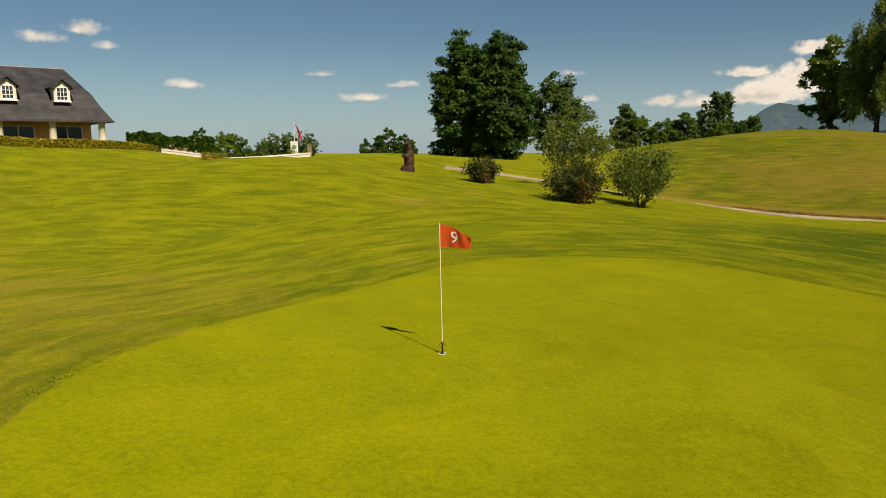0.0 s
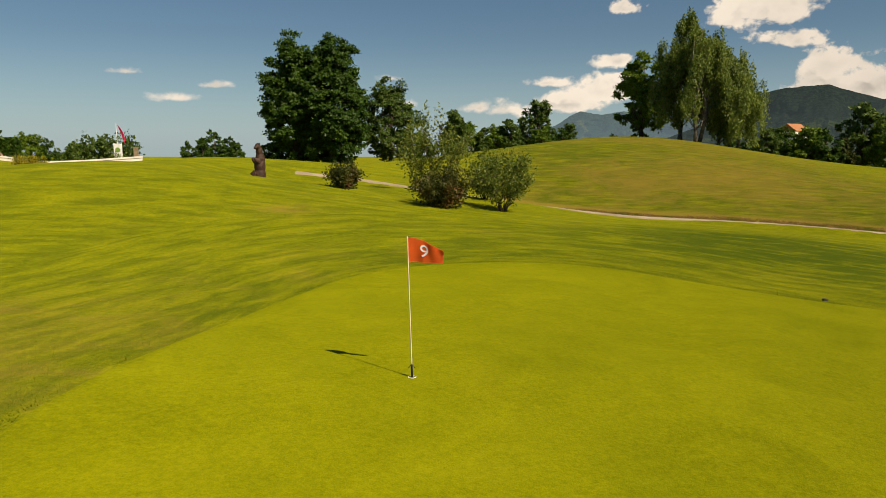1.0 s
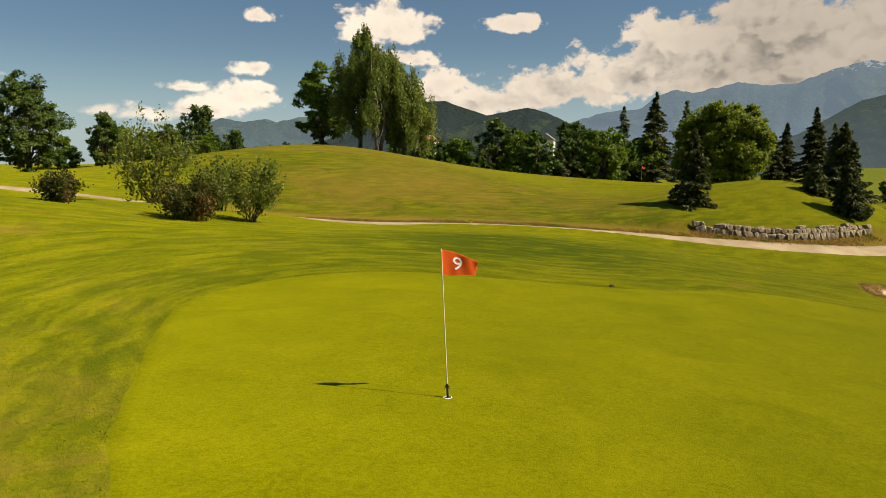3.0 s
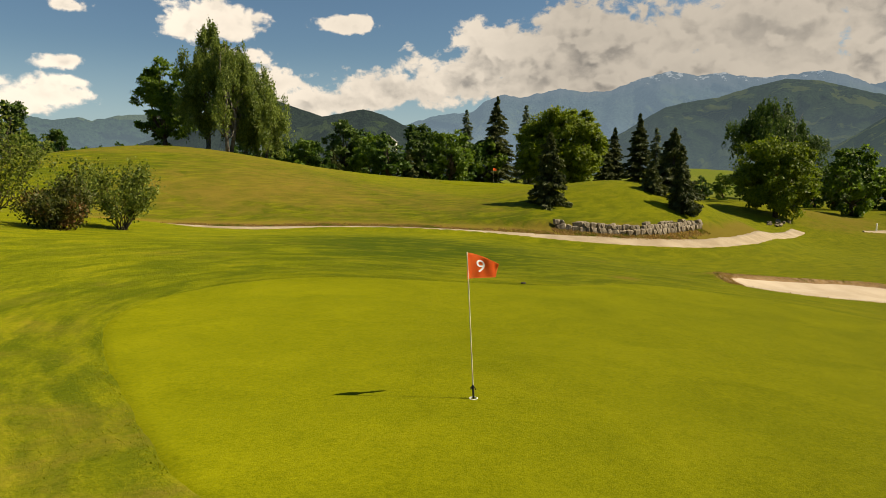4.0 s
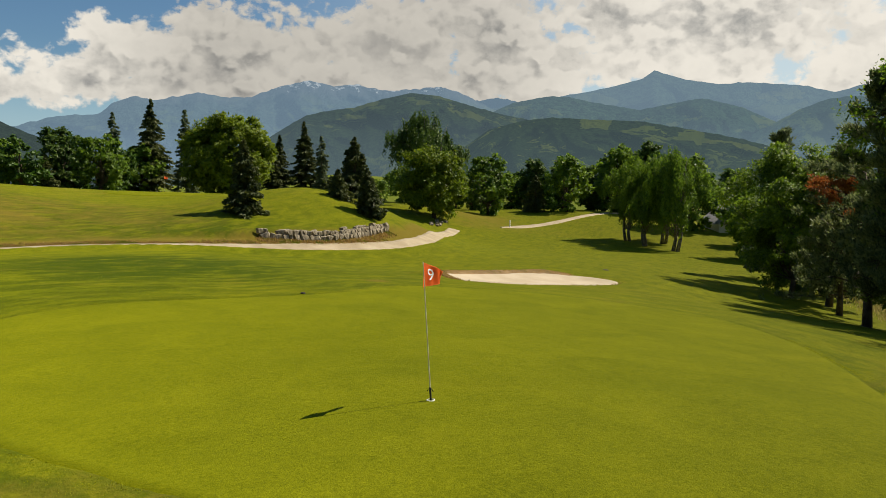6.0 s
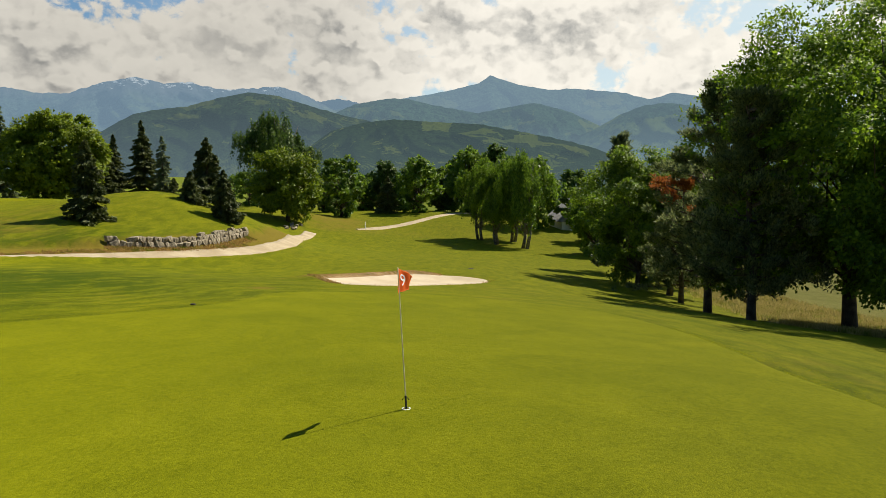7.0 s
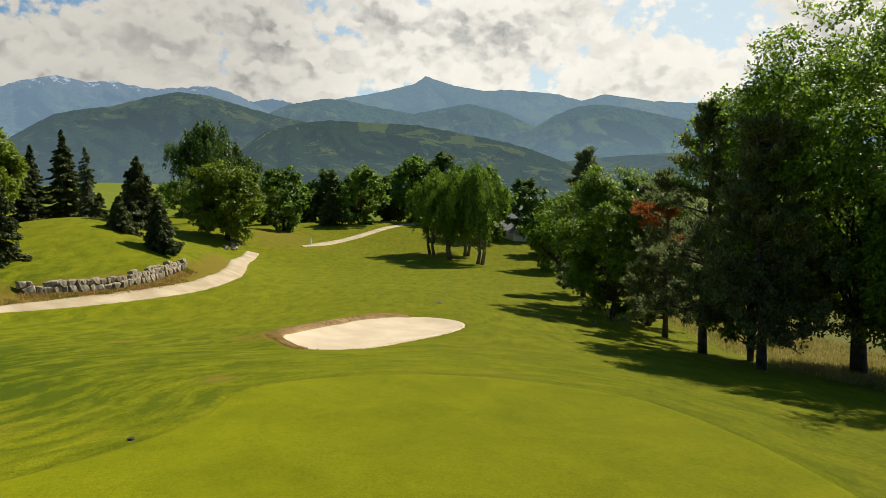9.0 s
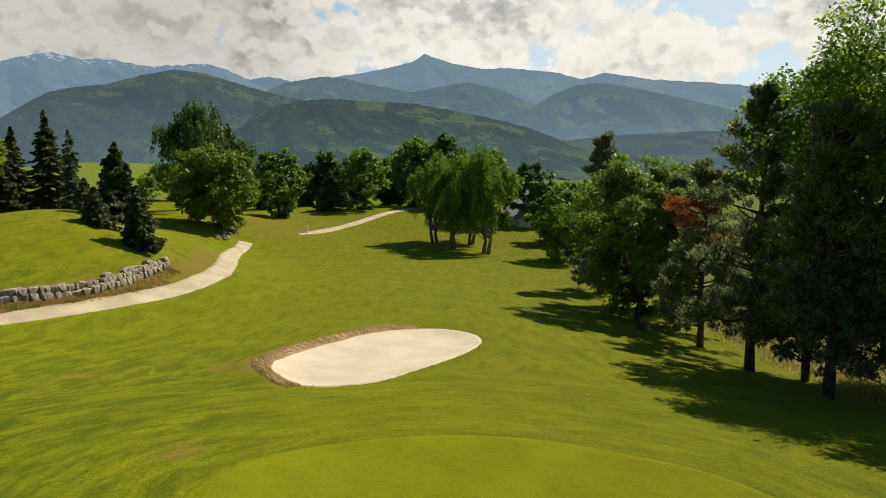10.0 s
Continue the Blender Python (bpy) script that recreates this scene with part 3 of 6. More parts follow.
def build_ground():
    xs = sorted({-a for a in graded([(14, 0.5), (50, 1.2), (90, 3.0)])} | set(graded([(48, 0.5), (108, 0.6), (130, 1.1), (190, 3.0)])))
    ys = sorted({-a for a in graded([(30, 0.5), (50, 1.2), (90, 3.0)])} | set(graded([(44, 0.5), (95, 1.1), (170, 3.0)])))
    X, Y = np.meshgrid(np.array(xs), np.array(ys))
    Z = land_z(X, Y)
    cut = np.maximum(step(inside_dist(X, Y, GREEN_EDGE), 0.0, 0.6), step(inside_dist(X, Y, SAND_EDGE), 0.0, 0.6))
    cut = np.maximum(cut, step(inside_dist(X, Y, GREEN2_EDGE), 0.0, 1.0))
    for line, half in ((PATH_LINE, path_half(X) - 0.06), (FAR_PATH, 0.3)):
        cut = np.maximum(cut, step(half + 0.05 - line_dist(X, Y, line)[0], 0.0, 0.45))
    Z = Z - 0.16 * cut
    n, m = X.shape
    verts = np.stack([X, Y, Z], -1).reshape(-1, 3)
    i = (np.arange(n - 1)[:, None] * m + np.arange(m - 1)[None]).ravel()
    faces = np.stack([i, i + 1, i + m + 1, i + m], -1)
    ob = mesh_object("ground", verts, faces.tolist(), M_FAIR)
    x, y = X.ravel(), Y.ravel()
    d, s = line_dist(x, y, PATH_LINE)
    dry = 0.20 * np.exp(-((x - 45) / 26) ** 2 - ((y - 58) / 26) ** 2) + 0.30 * np.exp(-((x - 25) / 16) ** 2 - ((y - 42) / 9) ** 2)
    dry += np.where(s > 0, 0.9 * np.exp(-((d - 1.6) / 1.3) ** 2) * ((x > 10) & (x < 75)), 0)
    ds = inside_dist(x, y, SAND_EDGE)
    dry += 0.8 * np.exp(-((ds + 0.6) / 0.5) ** 2) * step((y - 5) + (x - 27) * 0.35, 0.3, 2.0)
    dry += 0.30 * np.exp(-((x + 9) / 9) ** 2 - ((y + 2) / 14) ** 2) + 0.5 * np.exp(-((x - 118) / 14) ** 2 - ((y - 20) / 7) ** 2)
    for sx, sy, sr, sd in ((31.0, 8.9, 0.8, 1.0), (19.6, 7.5, 1.1, 0.7), (29.3, 13.9, 1.0, 0.6), (-3.5, 21.0, 1.6, 0.35), (5.0, 18.0, 1.8, 0.25)):
        dry += sd * np.exp(-((x - sx) / sr) ** 2 - ((y - sy) / (0.7 * sr)) ** 2)
    dg = -inside_dist(x, y, GREEN_EDGE)
    ring = step(dg, 13, 7)
    lane = np.where(dg < 10, dg * 1.15, (y + 0.12 * x) * 0.9)
    near = np.maximum(ring, 0.55 * step(np.hypot(x, y), 150, 60) * step(dg, 10, 16))
    dry += 0.06 * step(dg, 5, 0) * step(x, 4, -3)
    # the spot at (16, 17) only deepens the lawn's tone there
    rough = 0.25 * step(dg, 6, 0) * step(x, 12, 2) + 1.0 * np.exp(-((x - 16) / 9) ** 2 - ((y - 17) / 6) ** 2) + 0.42 * step(x, 14, 4) * step(y, 56, 34) * step(y, -14, -4)
    bank = np.where(s > 0, 1.0, 0.0) * step(d, 0.5, 3.0) * step(d, 75, 45) * step(x, 6, 14) * step(x, 54, 38)
    dry += 0.13 * bank
    # last term: a deeper tone over the lawn past the green's +x, +y side
    rough += 1.0 * bank + 0.5 * step(x, 8, 16) * step(x, 50, 30) * step(y, 2, 8) * step(y, 26, 20)
    for name, v in (("lane", lane), ("near", np.clip(near, 0, 1)), ("rough", np.clip(rough, 0, 1.2))):
        ob.data.attributes.new(name, "FLOAT", "POINT").data.foreach_set("value", v.astype(np.float32))
    at = ob.data.attributes.new("dry", "FLOAT", "POINT")
    at.data.foreach_set("value", np.clip(dry, 0, 1.4).astype(np.float32))
    # pale hay land beyond the row of trees, and the far fields
    ob.data.materials.append(M_HAY)
    ob.data.materials.append(M_FIELD)
    c = verts[faces].mean(1)
    hay = (c[:, 1] < -25.5 - 0.10 * (c[:, 0] - 40) + 1.2 * np.sin(c[:, 0] * 0.3)) & (c[:, 0] > 24) & (c[:, 0] < 140)
    far = np.hypot(c[:, 0], c[:, 1]) > 190
    ob.data.polygons.foreach_set("material_index", np.where(far, 2, np.where(hay, 1, 0)).astype(np.int32))
    return tagged(ob, "mown golf course grass over rolling ground", "ground", kind="structure")


def patch(name, loop, mat, rings, lift, label, category):
    """A sheet laid into the turf inside a closed loop, with a turned-down rim."""
    if np.sum(loop[:, 0] * np.roll(loop[:, 1], -1) - loop[:, 1] * np.roll(loop[:, 0], -1)) < 0:
        loop = loop[::-1]
    c = loop.mean(0)
    faces, n = [], len(loop)
    fr = [k / rings for k in range(1, rings + 1)]
    x, y = [c[0]], [c[1]]
    for f in fr:
        q = c + (loop - c) * f
        x += list(q[:, 0])
        y += list(q[:, 1])
    z = list(land_z(np.array(x), np.array(y)) + lift)
    q = c + (loop - c) * (1 + 0.02)
    x += list(q[:, 0])
    y += list(q[:, 1])
    z += list(land_z(q[:, 0], q[:, 1]) - 0.12)
    verts = list(zip(x, y, z))
    for k in range(n):
        faces.append((0, 1 + k, 1 + (k + 1) % n))
    for r in range(rings):
        a, b = 1 + r * n, 1 + (r + 1) * n
        for k in range(n):
            q = (k + 1) % n
            faces.append((a + k, b + k, b + q, a + q))
    return tagged(mesh_object(name, verts, faces, mat), label, category, kind="structure")


def strip(name, line, half, mat, lift, label, category):
    d = np.gradient(line, axis=0)
    d /= np.linalg.norm(d, axis=1)[:, None]
    nrm = np.stack([-d[:, 1], d[:, 0]], -1)
    cols = (-1.12, -1.0, -0.5, 0.0, 0.5, 1.0, 1.12)
    wob = [noise.noise((i * 0.37, 3.1, 0)) * 0.16 for i in range(len(line))]
    verts, faces = [], []
    for j, u in enumerate(cols):
        q = line + nrm * (u * half + np.array(wob) * np.sign(u))[:, None]
        z = land_z(q[:, 0], q[:, 1]) + (lift if abs(u) <= 1 else -0.12) + (0.02 if u == 0 else 0)
        verts += list(zip(q[:, 0], q[:, 1], z))
    n = len(line)
    for j in range(len(cols) - 1):
        for i in range(n - 1):
            faces.append((j * n + i, j * n + i + 1, (j + 1) * n + i + 1, (j + 1) * n + i))
    return tagged(mesh_object(name, verts, faces, mat), label, category, kind="structure")


ground = build_ground()
green = patch("putting_green", GREEN_EDGE, M_GREEN, 50, 0.0, "closely mown bright yellow-green putting green", "putting green")
green_far = patch("putting_green", GREEN2_EDGE, M_GREEN, 16, 0.04, "smaller mown putting green on the next mound", "putting green")
sand = patch("bunker", SAND_EDGE, M_SAND, 30, 0.02, "pale raked sand in an oval bunker", "sand bunker")
lip_run = SAND_EDGE[((SAND_EDGE[:, 1] - 5) + (SAND_EDGE[:, 0] - 27) * 0.35) > 0.9]
cut_at = int(np.argmax(np.linalg.norm(np.diff(np.vstack([lip_run, lip_run[:1]]), axis=0), axis=1)))
lip_run = np.roll(lip_run, -cut_at - 1, axis=0)
lip_mid = SAND_EDGE.mean(0)
lip = strip("bunker_lip", lip_mid + (lip_run - lip_mid) * 1.045, 0.36, M_EARTH, 0.03, "bare brown earth face along the bunker's edge", "earth")
path = strip("path", PATH_LINE, path_half(PATH_LINE[:, 0]), M_GRAVEL, 0.055, "pale gravel cart path winding through the grass", "path")
path_far = strip("path", FAR_PATH, 0.2 + 0.7 * step(np.arange(len(FAR_PATH)), 0, 16), M_GRAVEL, 0.05, "pale gravel path climbing to the far trees", "path")

# ---- mountains, far beyond everything else ----
def ridge(name, skyline, dist, depth, mat, label, seed, rough=1.0, foot=-75.0):
    """A mountain side: its crest stands at the bearings and heights given (degrees), its flank falls towards the valley in spurs."""
    rng = np.random.default_rng(seed)
    az = np.array([p[0] for p in skyline], float)
    el = np.array([p[1] for p in skyline], float)
    cols, rows = 260, 36
    a = np.linspace(az[0], az[-1], cols)
    top = 3.5 + dist * np.tan(np.radians(np.interp(a, az, el)))
    for k in range(1, cols - 1):
        j = noise.fractal((a[k] * 1.7, seed, 0), 0.9, 2.1, 5)
        top[k] += rough * dist * 0.0013 * j
    verts, faces = [], []
    for r in range(rows + 1):
        f = r / rows
        for k in range(cols):
            spur = noise.fractal((a[k] * 0.5 + 0.6 * math.sin(f * 5 + a[k] * 0.3), f * 3.4 + seed, 1.7), 0.9, 2.1, 5)
            d = dist - depth * f + depth * 0.30 * spur * min(1, 3 * f)
            z = foot + (top[k] - foot) * (1 - f) ** 1.25 + (top[k] - foot) * 0.15 * spur * math.sin(math.pi * f)
            if r == 0:
                z = top[k]
            verts.append((d * math.sin(radians(a[k])), d * math.cos(radians(a[k])), z))
    for r in range(rows):
        for k in range(cols - 1):
            i = r * cols + k
            faces.append((i, i + cols, i + cols + 1, i + 1))
    return tagged(mesh_object(name, verts, faces, mat), label, "mountain", kind="structure")


# last colour of each: its painted haze, then how much of it
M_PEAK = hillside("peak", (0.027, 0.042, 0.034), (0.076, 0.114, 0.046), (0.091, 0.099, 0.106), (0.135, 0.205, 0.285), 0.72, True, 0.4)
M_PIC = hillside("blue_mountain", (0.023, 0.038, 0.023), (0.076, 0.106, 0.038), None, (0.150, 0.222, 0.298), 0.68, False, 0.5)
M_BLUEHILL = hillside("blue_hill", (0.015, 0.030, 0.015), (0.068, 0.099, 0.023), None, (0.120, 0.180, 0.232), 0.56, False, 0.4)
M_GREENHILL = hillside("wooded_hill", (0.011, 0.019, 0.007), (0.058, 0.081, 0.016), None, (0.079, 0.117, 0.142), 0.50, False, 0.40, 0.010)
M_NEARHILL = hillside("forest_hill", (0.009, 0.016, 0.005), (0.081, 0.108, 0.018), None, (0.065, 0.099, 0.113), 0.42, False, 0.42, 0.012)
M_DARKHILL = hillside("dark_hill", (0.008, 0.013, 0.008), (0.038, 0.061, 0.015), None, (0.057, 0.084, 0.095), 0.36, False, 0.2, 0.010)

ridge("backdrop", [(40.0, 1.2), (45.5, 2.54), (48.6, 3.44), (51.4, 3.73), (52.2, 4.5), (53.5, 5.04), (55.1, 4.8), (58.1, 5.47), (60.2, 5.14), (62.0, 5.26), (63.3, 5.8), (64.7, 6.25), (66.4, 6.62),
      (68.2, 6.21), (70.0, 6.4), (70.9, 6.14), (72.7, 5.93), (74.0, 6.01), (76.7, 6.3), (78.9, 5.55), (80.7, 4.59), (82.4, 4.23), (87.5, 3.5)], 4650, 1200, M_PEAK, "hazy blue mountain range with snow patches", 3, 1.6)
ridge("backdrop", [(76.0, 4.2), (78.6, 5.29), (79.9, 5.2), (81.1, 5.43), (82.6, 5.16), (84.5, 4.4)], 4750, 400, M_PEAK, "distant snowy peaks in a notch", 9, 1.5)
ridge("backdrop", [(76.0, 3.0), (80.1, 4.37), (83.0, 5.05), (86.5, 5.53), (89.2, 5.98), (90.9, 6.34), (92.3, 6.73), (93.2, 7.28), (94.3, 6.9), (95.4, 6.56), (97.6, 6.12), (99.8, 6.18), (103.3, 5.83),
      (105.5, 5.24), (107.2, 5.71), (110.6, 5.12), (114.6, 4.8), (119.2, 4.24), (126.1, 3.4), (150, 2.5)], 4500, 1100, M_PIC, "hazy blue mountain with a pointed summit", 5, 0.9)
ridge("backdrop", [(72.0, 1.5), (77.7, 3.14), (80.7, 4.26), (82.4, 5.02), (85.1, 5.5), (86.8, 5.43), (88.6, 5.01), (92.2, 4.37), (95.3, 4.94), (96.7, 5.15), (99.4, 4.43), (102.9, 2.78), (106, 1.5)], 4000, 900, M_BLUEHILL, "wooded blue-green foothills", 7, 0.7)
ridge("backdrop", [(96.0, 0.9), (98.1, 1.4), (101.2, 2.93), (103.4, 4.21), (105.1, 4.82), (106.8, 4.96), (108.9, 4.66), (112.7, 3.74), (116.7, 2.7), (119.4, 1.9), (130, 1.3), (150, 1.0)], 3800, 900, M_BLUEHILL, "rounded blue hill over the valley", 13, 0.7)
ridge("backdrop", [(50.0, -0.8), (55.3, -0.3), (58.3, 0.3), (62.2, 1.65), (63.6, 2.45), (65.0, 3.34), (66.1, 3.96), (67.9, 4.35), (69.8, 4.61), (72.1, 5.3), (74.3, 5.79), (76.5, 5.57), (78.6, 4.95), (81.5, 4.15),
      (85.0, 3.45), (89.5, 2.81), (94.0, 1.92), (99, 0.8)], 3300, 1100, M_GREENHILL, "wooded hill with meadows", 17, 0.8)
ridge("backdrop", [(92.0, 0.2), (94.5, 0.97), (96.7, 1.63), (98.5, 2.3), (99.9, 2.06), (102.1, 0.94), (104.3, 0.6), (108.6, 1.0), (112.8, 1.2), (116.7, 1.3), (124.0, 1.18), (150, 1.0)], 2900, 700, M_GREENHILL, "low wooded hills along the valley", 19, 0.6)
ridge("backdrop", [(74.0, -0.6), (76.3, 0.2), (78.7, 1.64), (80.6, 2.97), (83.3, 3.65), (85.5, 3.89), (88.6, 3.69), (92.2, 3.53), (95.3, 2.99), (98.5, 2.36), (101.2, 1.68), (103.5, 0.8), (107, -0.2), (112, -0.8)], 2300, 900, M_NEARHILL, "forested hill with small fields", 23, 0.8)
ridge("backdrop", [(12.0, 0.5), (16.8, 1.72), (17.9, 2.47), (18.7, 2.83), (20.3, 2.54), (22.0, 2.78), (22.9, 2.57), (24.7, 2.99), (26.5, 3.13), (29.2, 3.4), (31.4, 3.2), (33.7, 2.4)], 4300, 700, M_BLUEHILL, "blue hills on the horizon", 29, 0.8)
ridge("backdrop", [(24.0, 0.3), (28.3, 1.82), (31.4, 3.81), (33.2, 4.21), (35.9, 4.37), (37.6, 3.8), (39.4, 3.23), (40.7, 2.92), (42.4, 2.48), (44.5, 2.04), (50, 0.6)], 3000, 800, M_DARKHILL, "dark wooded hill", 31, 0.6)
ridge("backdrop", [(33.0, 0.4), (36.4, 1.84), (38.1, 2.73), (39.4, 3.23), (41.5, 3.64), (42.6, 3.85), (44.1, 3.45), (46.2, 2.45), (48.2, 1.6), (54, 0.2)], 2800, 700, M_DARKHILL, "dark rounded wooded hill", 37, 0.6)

# ---- trees ----
def leaf_cards(centres, aim, size, rng, slim=0.5, face=None):
    """One small folded leaf (a rhombus of two triangles) at each centre, its length along aim, its blade turned to face."""
    n = len(centres)
    a = aim / (np.linalg.norm(aim, axis=1)[:, None] + 1e-9)
    r = rng.normal(size=(n, 3)) * (1.0 if face is None else 0.38)
    if face is not None:
        r = r + face
    b = np.cross(a, r)
    b /= np.linalg.norm(b, axis=1)[:, None] + 1e-9
    c = np.cross(a, b)
    s = size * rng.uniform(0.65, 1.35, n)[:, None]
    v = np.stack([centres - a * s * 0.5, centres + b * s * slim * 0.5 + c * s * 0.10, centres + a * s * 0.5, centres - b * s * slim * 0.5 + c * s * 0.10], 1)
    return v.reshape(-1, 3)


def card_mesh(name, verts, mat):
    n = len(verts) // 4
    me = bpy.data.meshes.new(name)
    me.vertices.add(n * 4)
    me.vertices.foreach_set("co", verts.astype(np.float32).ravel())
    me.loops.add(n * 4)
    me.loops.foreach_set("vertex_index", np.arange(n * 4, dtype=np.int32))
    me.polygons.add(n)
    me.polygons.foreach_set("loop_start", np.arange(0, n * 4, 4, dtype=np.int32))
    me.materials.append(mat)
    me.update(calc_edges=True)
    return me


def wobbly(p, q, rng, k=5, amount=0.08):
    p, q = np.array(p, float), np.array(q, float)
    length = np.linalg.norm(q - p)
    return [tuple(p + (q - p) * i / (k - 1) + (rng.normal(size=3) * amount * length * (0 < i < k - 1))) for i in range(k)]


def crown_points(h, r, low, n, rng, shape=1.0, lump=0.3):
    """Centres of leaf clumps through an uneven, egg-shaped crown, most of them near its outside."""
    out = []
    ph = rng.uniform(0, 9)
    while len(out) < n:
        u = rng.normal(size=3)
        u /= np.linalg.norm(u)
        d = rng.uniform(0.30, 1.0) ** 0.55
        w = 1 + lump * noise.noise((u[0] * 1.9 + ph, u[1] * 1.9, u[2] * 1.9)) * 1.6
        zc, zr = (low + h) / 2, (h - low) / 2
        t = u[2] * d
        taper = 1 - max(0, t) * (1 - 1 / shape) * 0.5
        out.append((u[0] * r * d * w * taper, u[1] * r * d * w * taper, zc + t * zr * min(w, 1.08)))
    return np.array(out)


def make_tree(name, h, r, low, seed, leaf_mat, bark_mat=None, leaves=9000, size=0.35, clumps=60, trunk=0.35, shape=1.0, lump=0.35, stems=1, lean=(0, 0), label="", category="tree", clump_r=0.30):
    """A broadleaved tree: forked, tapering limbs to clumps of single leaves."""
    rng = np.random.default_rng(seed)
    root = new(name)
    tagged(root, label, category)
    wood = Bundle()
    cl = crown_points(h, r, low, clumps, rng, shape, lump)
    cl[:, 0] += lean[0] * cl[:, 2] / h
    cl[:, 1] += lean[1] * cl[:, 2] / h
    tops = []
    for s in range(stems):
        off = rng.normal(size=2) * trunk * 1.6 * (stems > 1)
        tip = (off[0] * 4 + lean[0] * 0.8, off[1] * 4 + lean[1] * 0.8, h * rng.uniform(0.78, 0.9))
        pts = wobbly((off[0], off[1], -0.25), tip, rng, 7, 0.018)
        rad = [trunk * 1.45, trunk, trunk * 0.88, trunk * 0.7, trunk * 0.5, trunk * 0.3, trunk * 0.08]
        wood.add(tube(pts, rad, 9))
        tops.append(pts)
    for c in cl[:: max(1, len(cl) // 34)]:
        pts = tops[rng.integers(len(tops))]
        k = int(np.clip((c[2] / h) * 5 - rng.uniform(0.6, 1.8), 1, 5))
        q = wobbly(pts[k], c, rng, 5, 0.06)
        t0 = trunk * (0.42 - 0.05 * k)
        wood.add(tube(q, [t0, t0 * 0.75, t0 * 0.5, t0 * 0.3, 0.012], 5))
    mesh_object("trunk", wood.v, wood.f, bark_mat or M_BARK, root)
    per = leaves // clumps
    ctr, aim, face = [], [], []
    mid = np.array([0, 0, (low + h) / 2])
    for c in cl:
        rad = clump_r * r * rng.uniform(0.7, 1.25)
        out = (c - mid) / np.array([r, r, (h - low) / 2])
        out /= np.linalg.norm(out) + 1e-6
        sprays = int(rng.integers(7, 12))
        for k in range(sprays):
            w = rng.normal(size=3) + out * 0.5
            w /= np.linalg.norm(w)
            m = int(per / sprays * rng.uniform(0.5, 1.5))
            u = rng.normal(size=(m, 3))
            u /= np.linalg.norm(u, axis=1)[:, None]
            q = c + w * rad * rng.uniform(0.45, 1.0) * np.array([1.0, 1.0, 0.75]) + u * (rng.uniform(0, 1, m)[:, None] ** 0.5) * rad * 0.50 * np.array([1.0, 1.0, 0.6])
            ctr.append(q)
            aim.append(u * 0.6 + w * 0.5 + rng.normal(size=(m, 3)) * 0.5 + np.array([0, 0, -0.35]))
            face.append(u * 0.35 + w * 0.45 + out * 0.45 + np.array([0, 0, 0.45]))
    v = leaf_cards(np.concatenate(ctr), np.concatenate(aim), size, rng, 0.62, np.concatenate(face))
    crown = new("crown", card_mesh("crown", v, leaf_mat))
    crown.parent = root
    return root


def make_weeping(name, h, r, low, seed, leaf_mat, leaves=9000, size=0.3, strands=420, trunk=0.28, stems=2, label="", category="tree", drop=2.6):
    """A birch or willow: upright limbs whose outer twigs hang in long strands."""
    rng = np.random.default_rng(seed)
    root = new(name)
    tagged(root, label, category)
    wood = Bundle()
    tops = []
    for s in range(stems):
        off = rng.normal(size=2) * 0.9 * (stems > 1)
        pts = wobbly((off[0], off[1], -0.25), (off[0] * 2.0, off[1] * 2.0, h * rng.uniform(0.82, 0.95)), rng, 7, 0.02)
        wood.add(tube(pts, [trunk * 1.3, trunk, trunk * 0.85, trunk * 0.65, trunk * 0.45, trunk * 0.25, trunk * 0.05], 8))
        tops.append(pts)
    cl = crown_points(h, r, low + (h - low) * 0.2, 60, rng, 1.15, 0.62)
    for c in cl:
        pts = tops[rng.integers(len(tops))]
        k = int(np.clip((c[2] / h) * 6 - 1.2, 1, 5))
        wood.add(tube(wobbly(pts[k], c, rng, 5, 0.06), [trunk * 0.3, trunk * 0.22, trunk * 0.14, trunk * 0.08, 0.01], 5))
    mesh_object("trunk", wood.v, wood.f, M_BIRCHBARK, root)
    ctr, aim, face = [], [], []
    per = max(6, leaves // strands)
    for s in range(strands):
        c = cl[rng.integers(len(cl))] + rng.normal(size=3) * np.array([0.10 * r, 0.10 * r, 0.03 * h])
        length = rng.uniform(0.35, 1.0) * drop * (0.45 + 0.55 * min(1, math.hypot(c[0], c[1]) / r))
        length = min(length, max(0.4, c[2] - low * rng.uniform(0.7, 1.1)))
        side = np.array([c[0], c[1], 0.0]) / (r + 0.01)
        t = rng.uniform(0, 1, per)
        out = np.array([c[0], c[1], 0]) / (math.hypot(c[0], c[1]) + 0.01)
        q = c + out * (t * 0.25 * length)[:, None] + np.stack([np.zeros(per), np.zeros(per), -t * length], -1) + rng.normal(size=(per, 3)) * 0.16
        ctr.append(q)
        aim.append(rng.normal(size=(per, 3)) * 0.45 + np.array([0, 0, -1.0]))
        face.append(np.repeat((side + rng.normal(size=3) * 0.35 + np.array([0, 0, 0.35]))[None], per, 0))
    v = leaf_cards(np.concatenate(ctr), np.concatenate(aim), size, rng, 0.55, np.concatenate(face))
    crown = new("crown", card_mesh("crown", v, leaf_mat))
    crown.parent = root
    return root


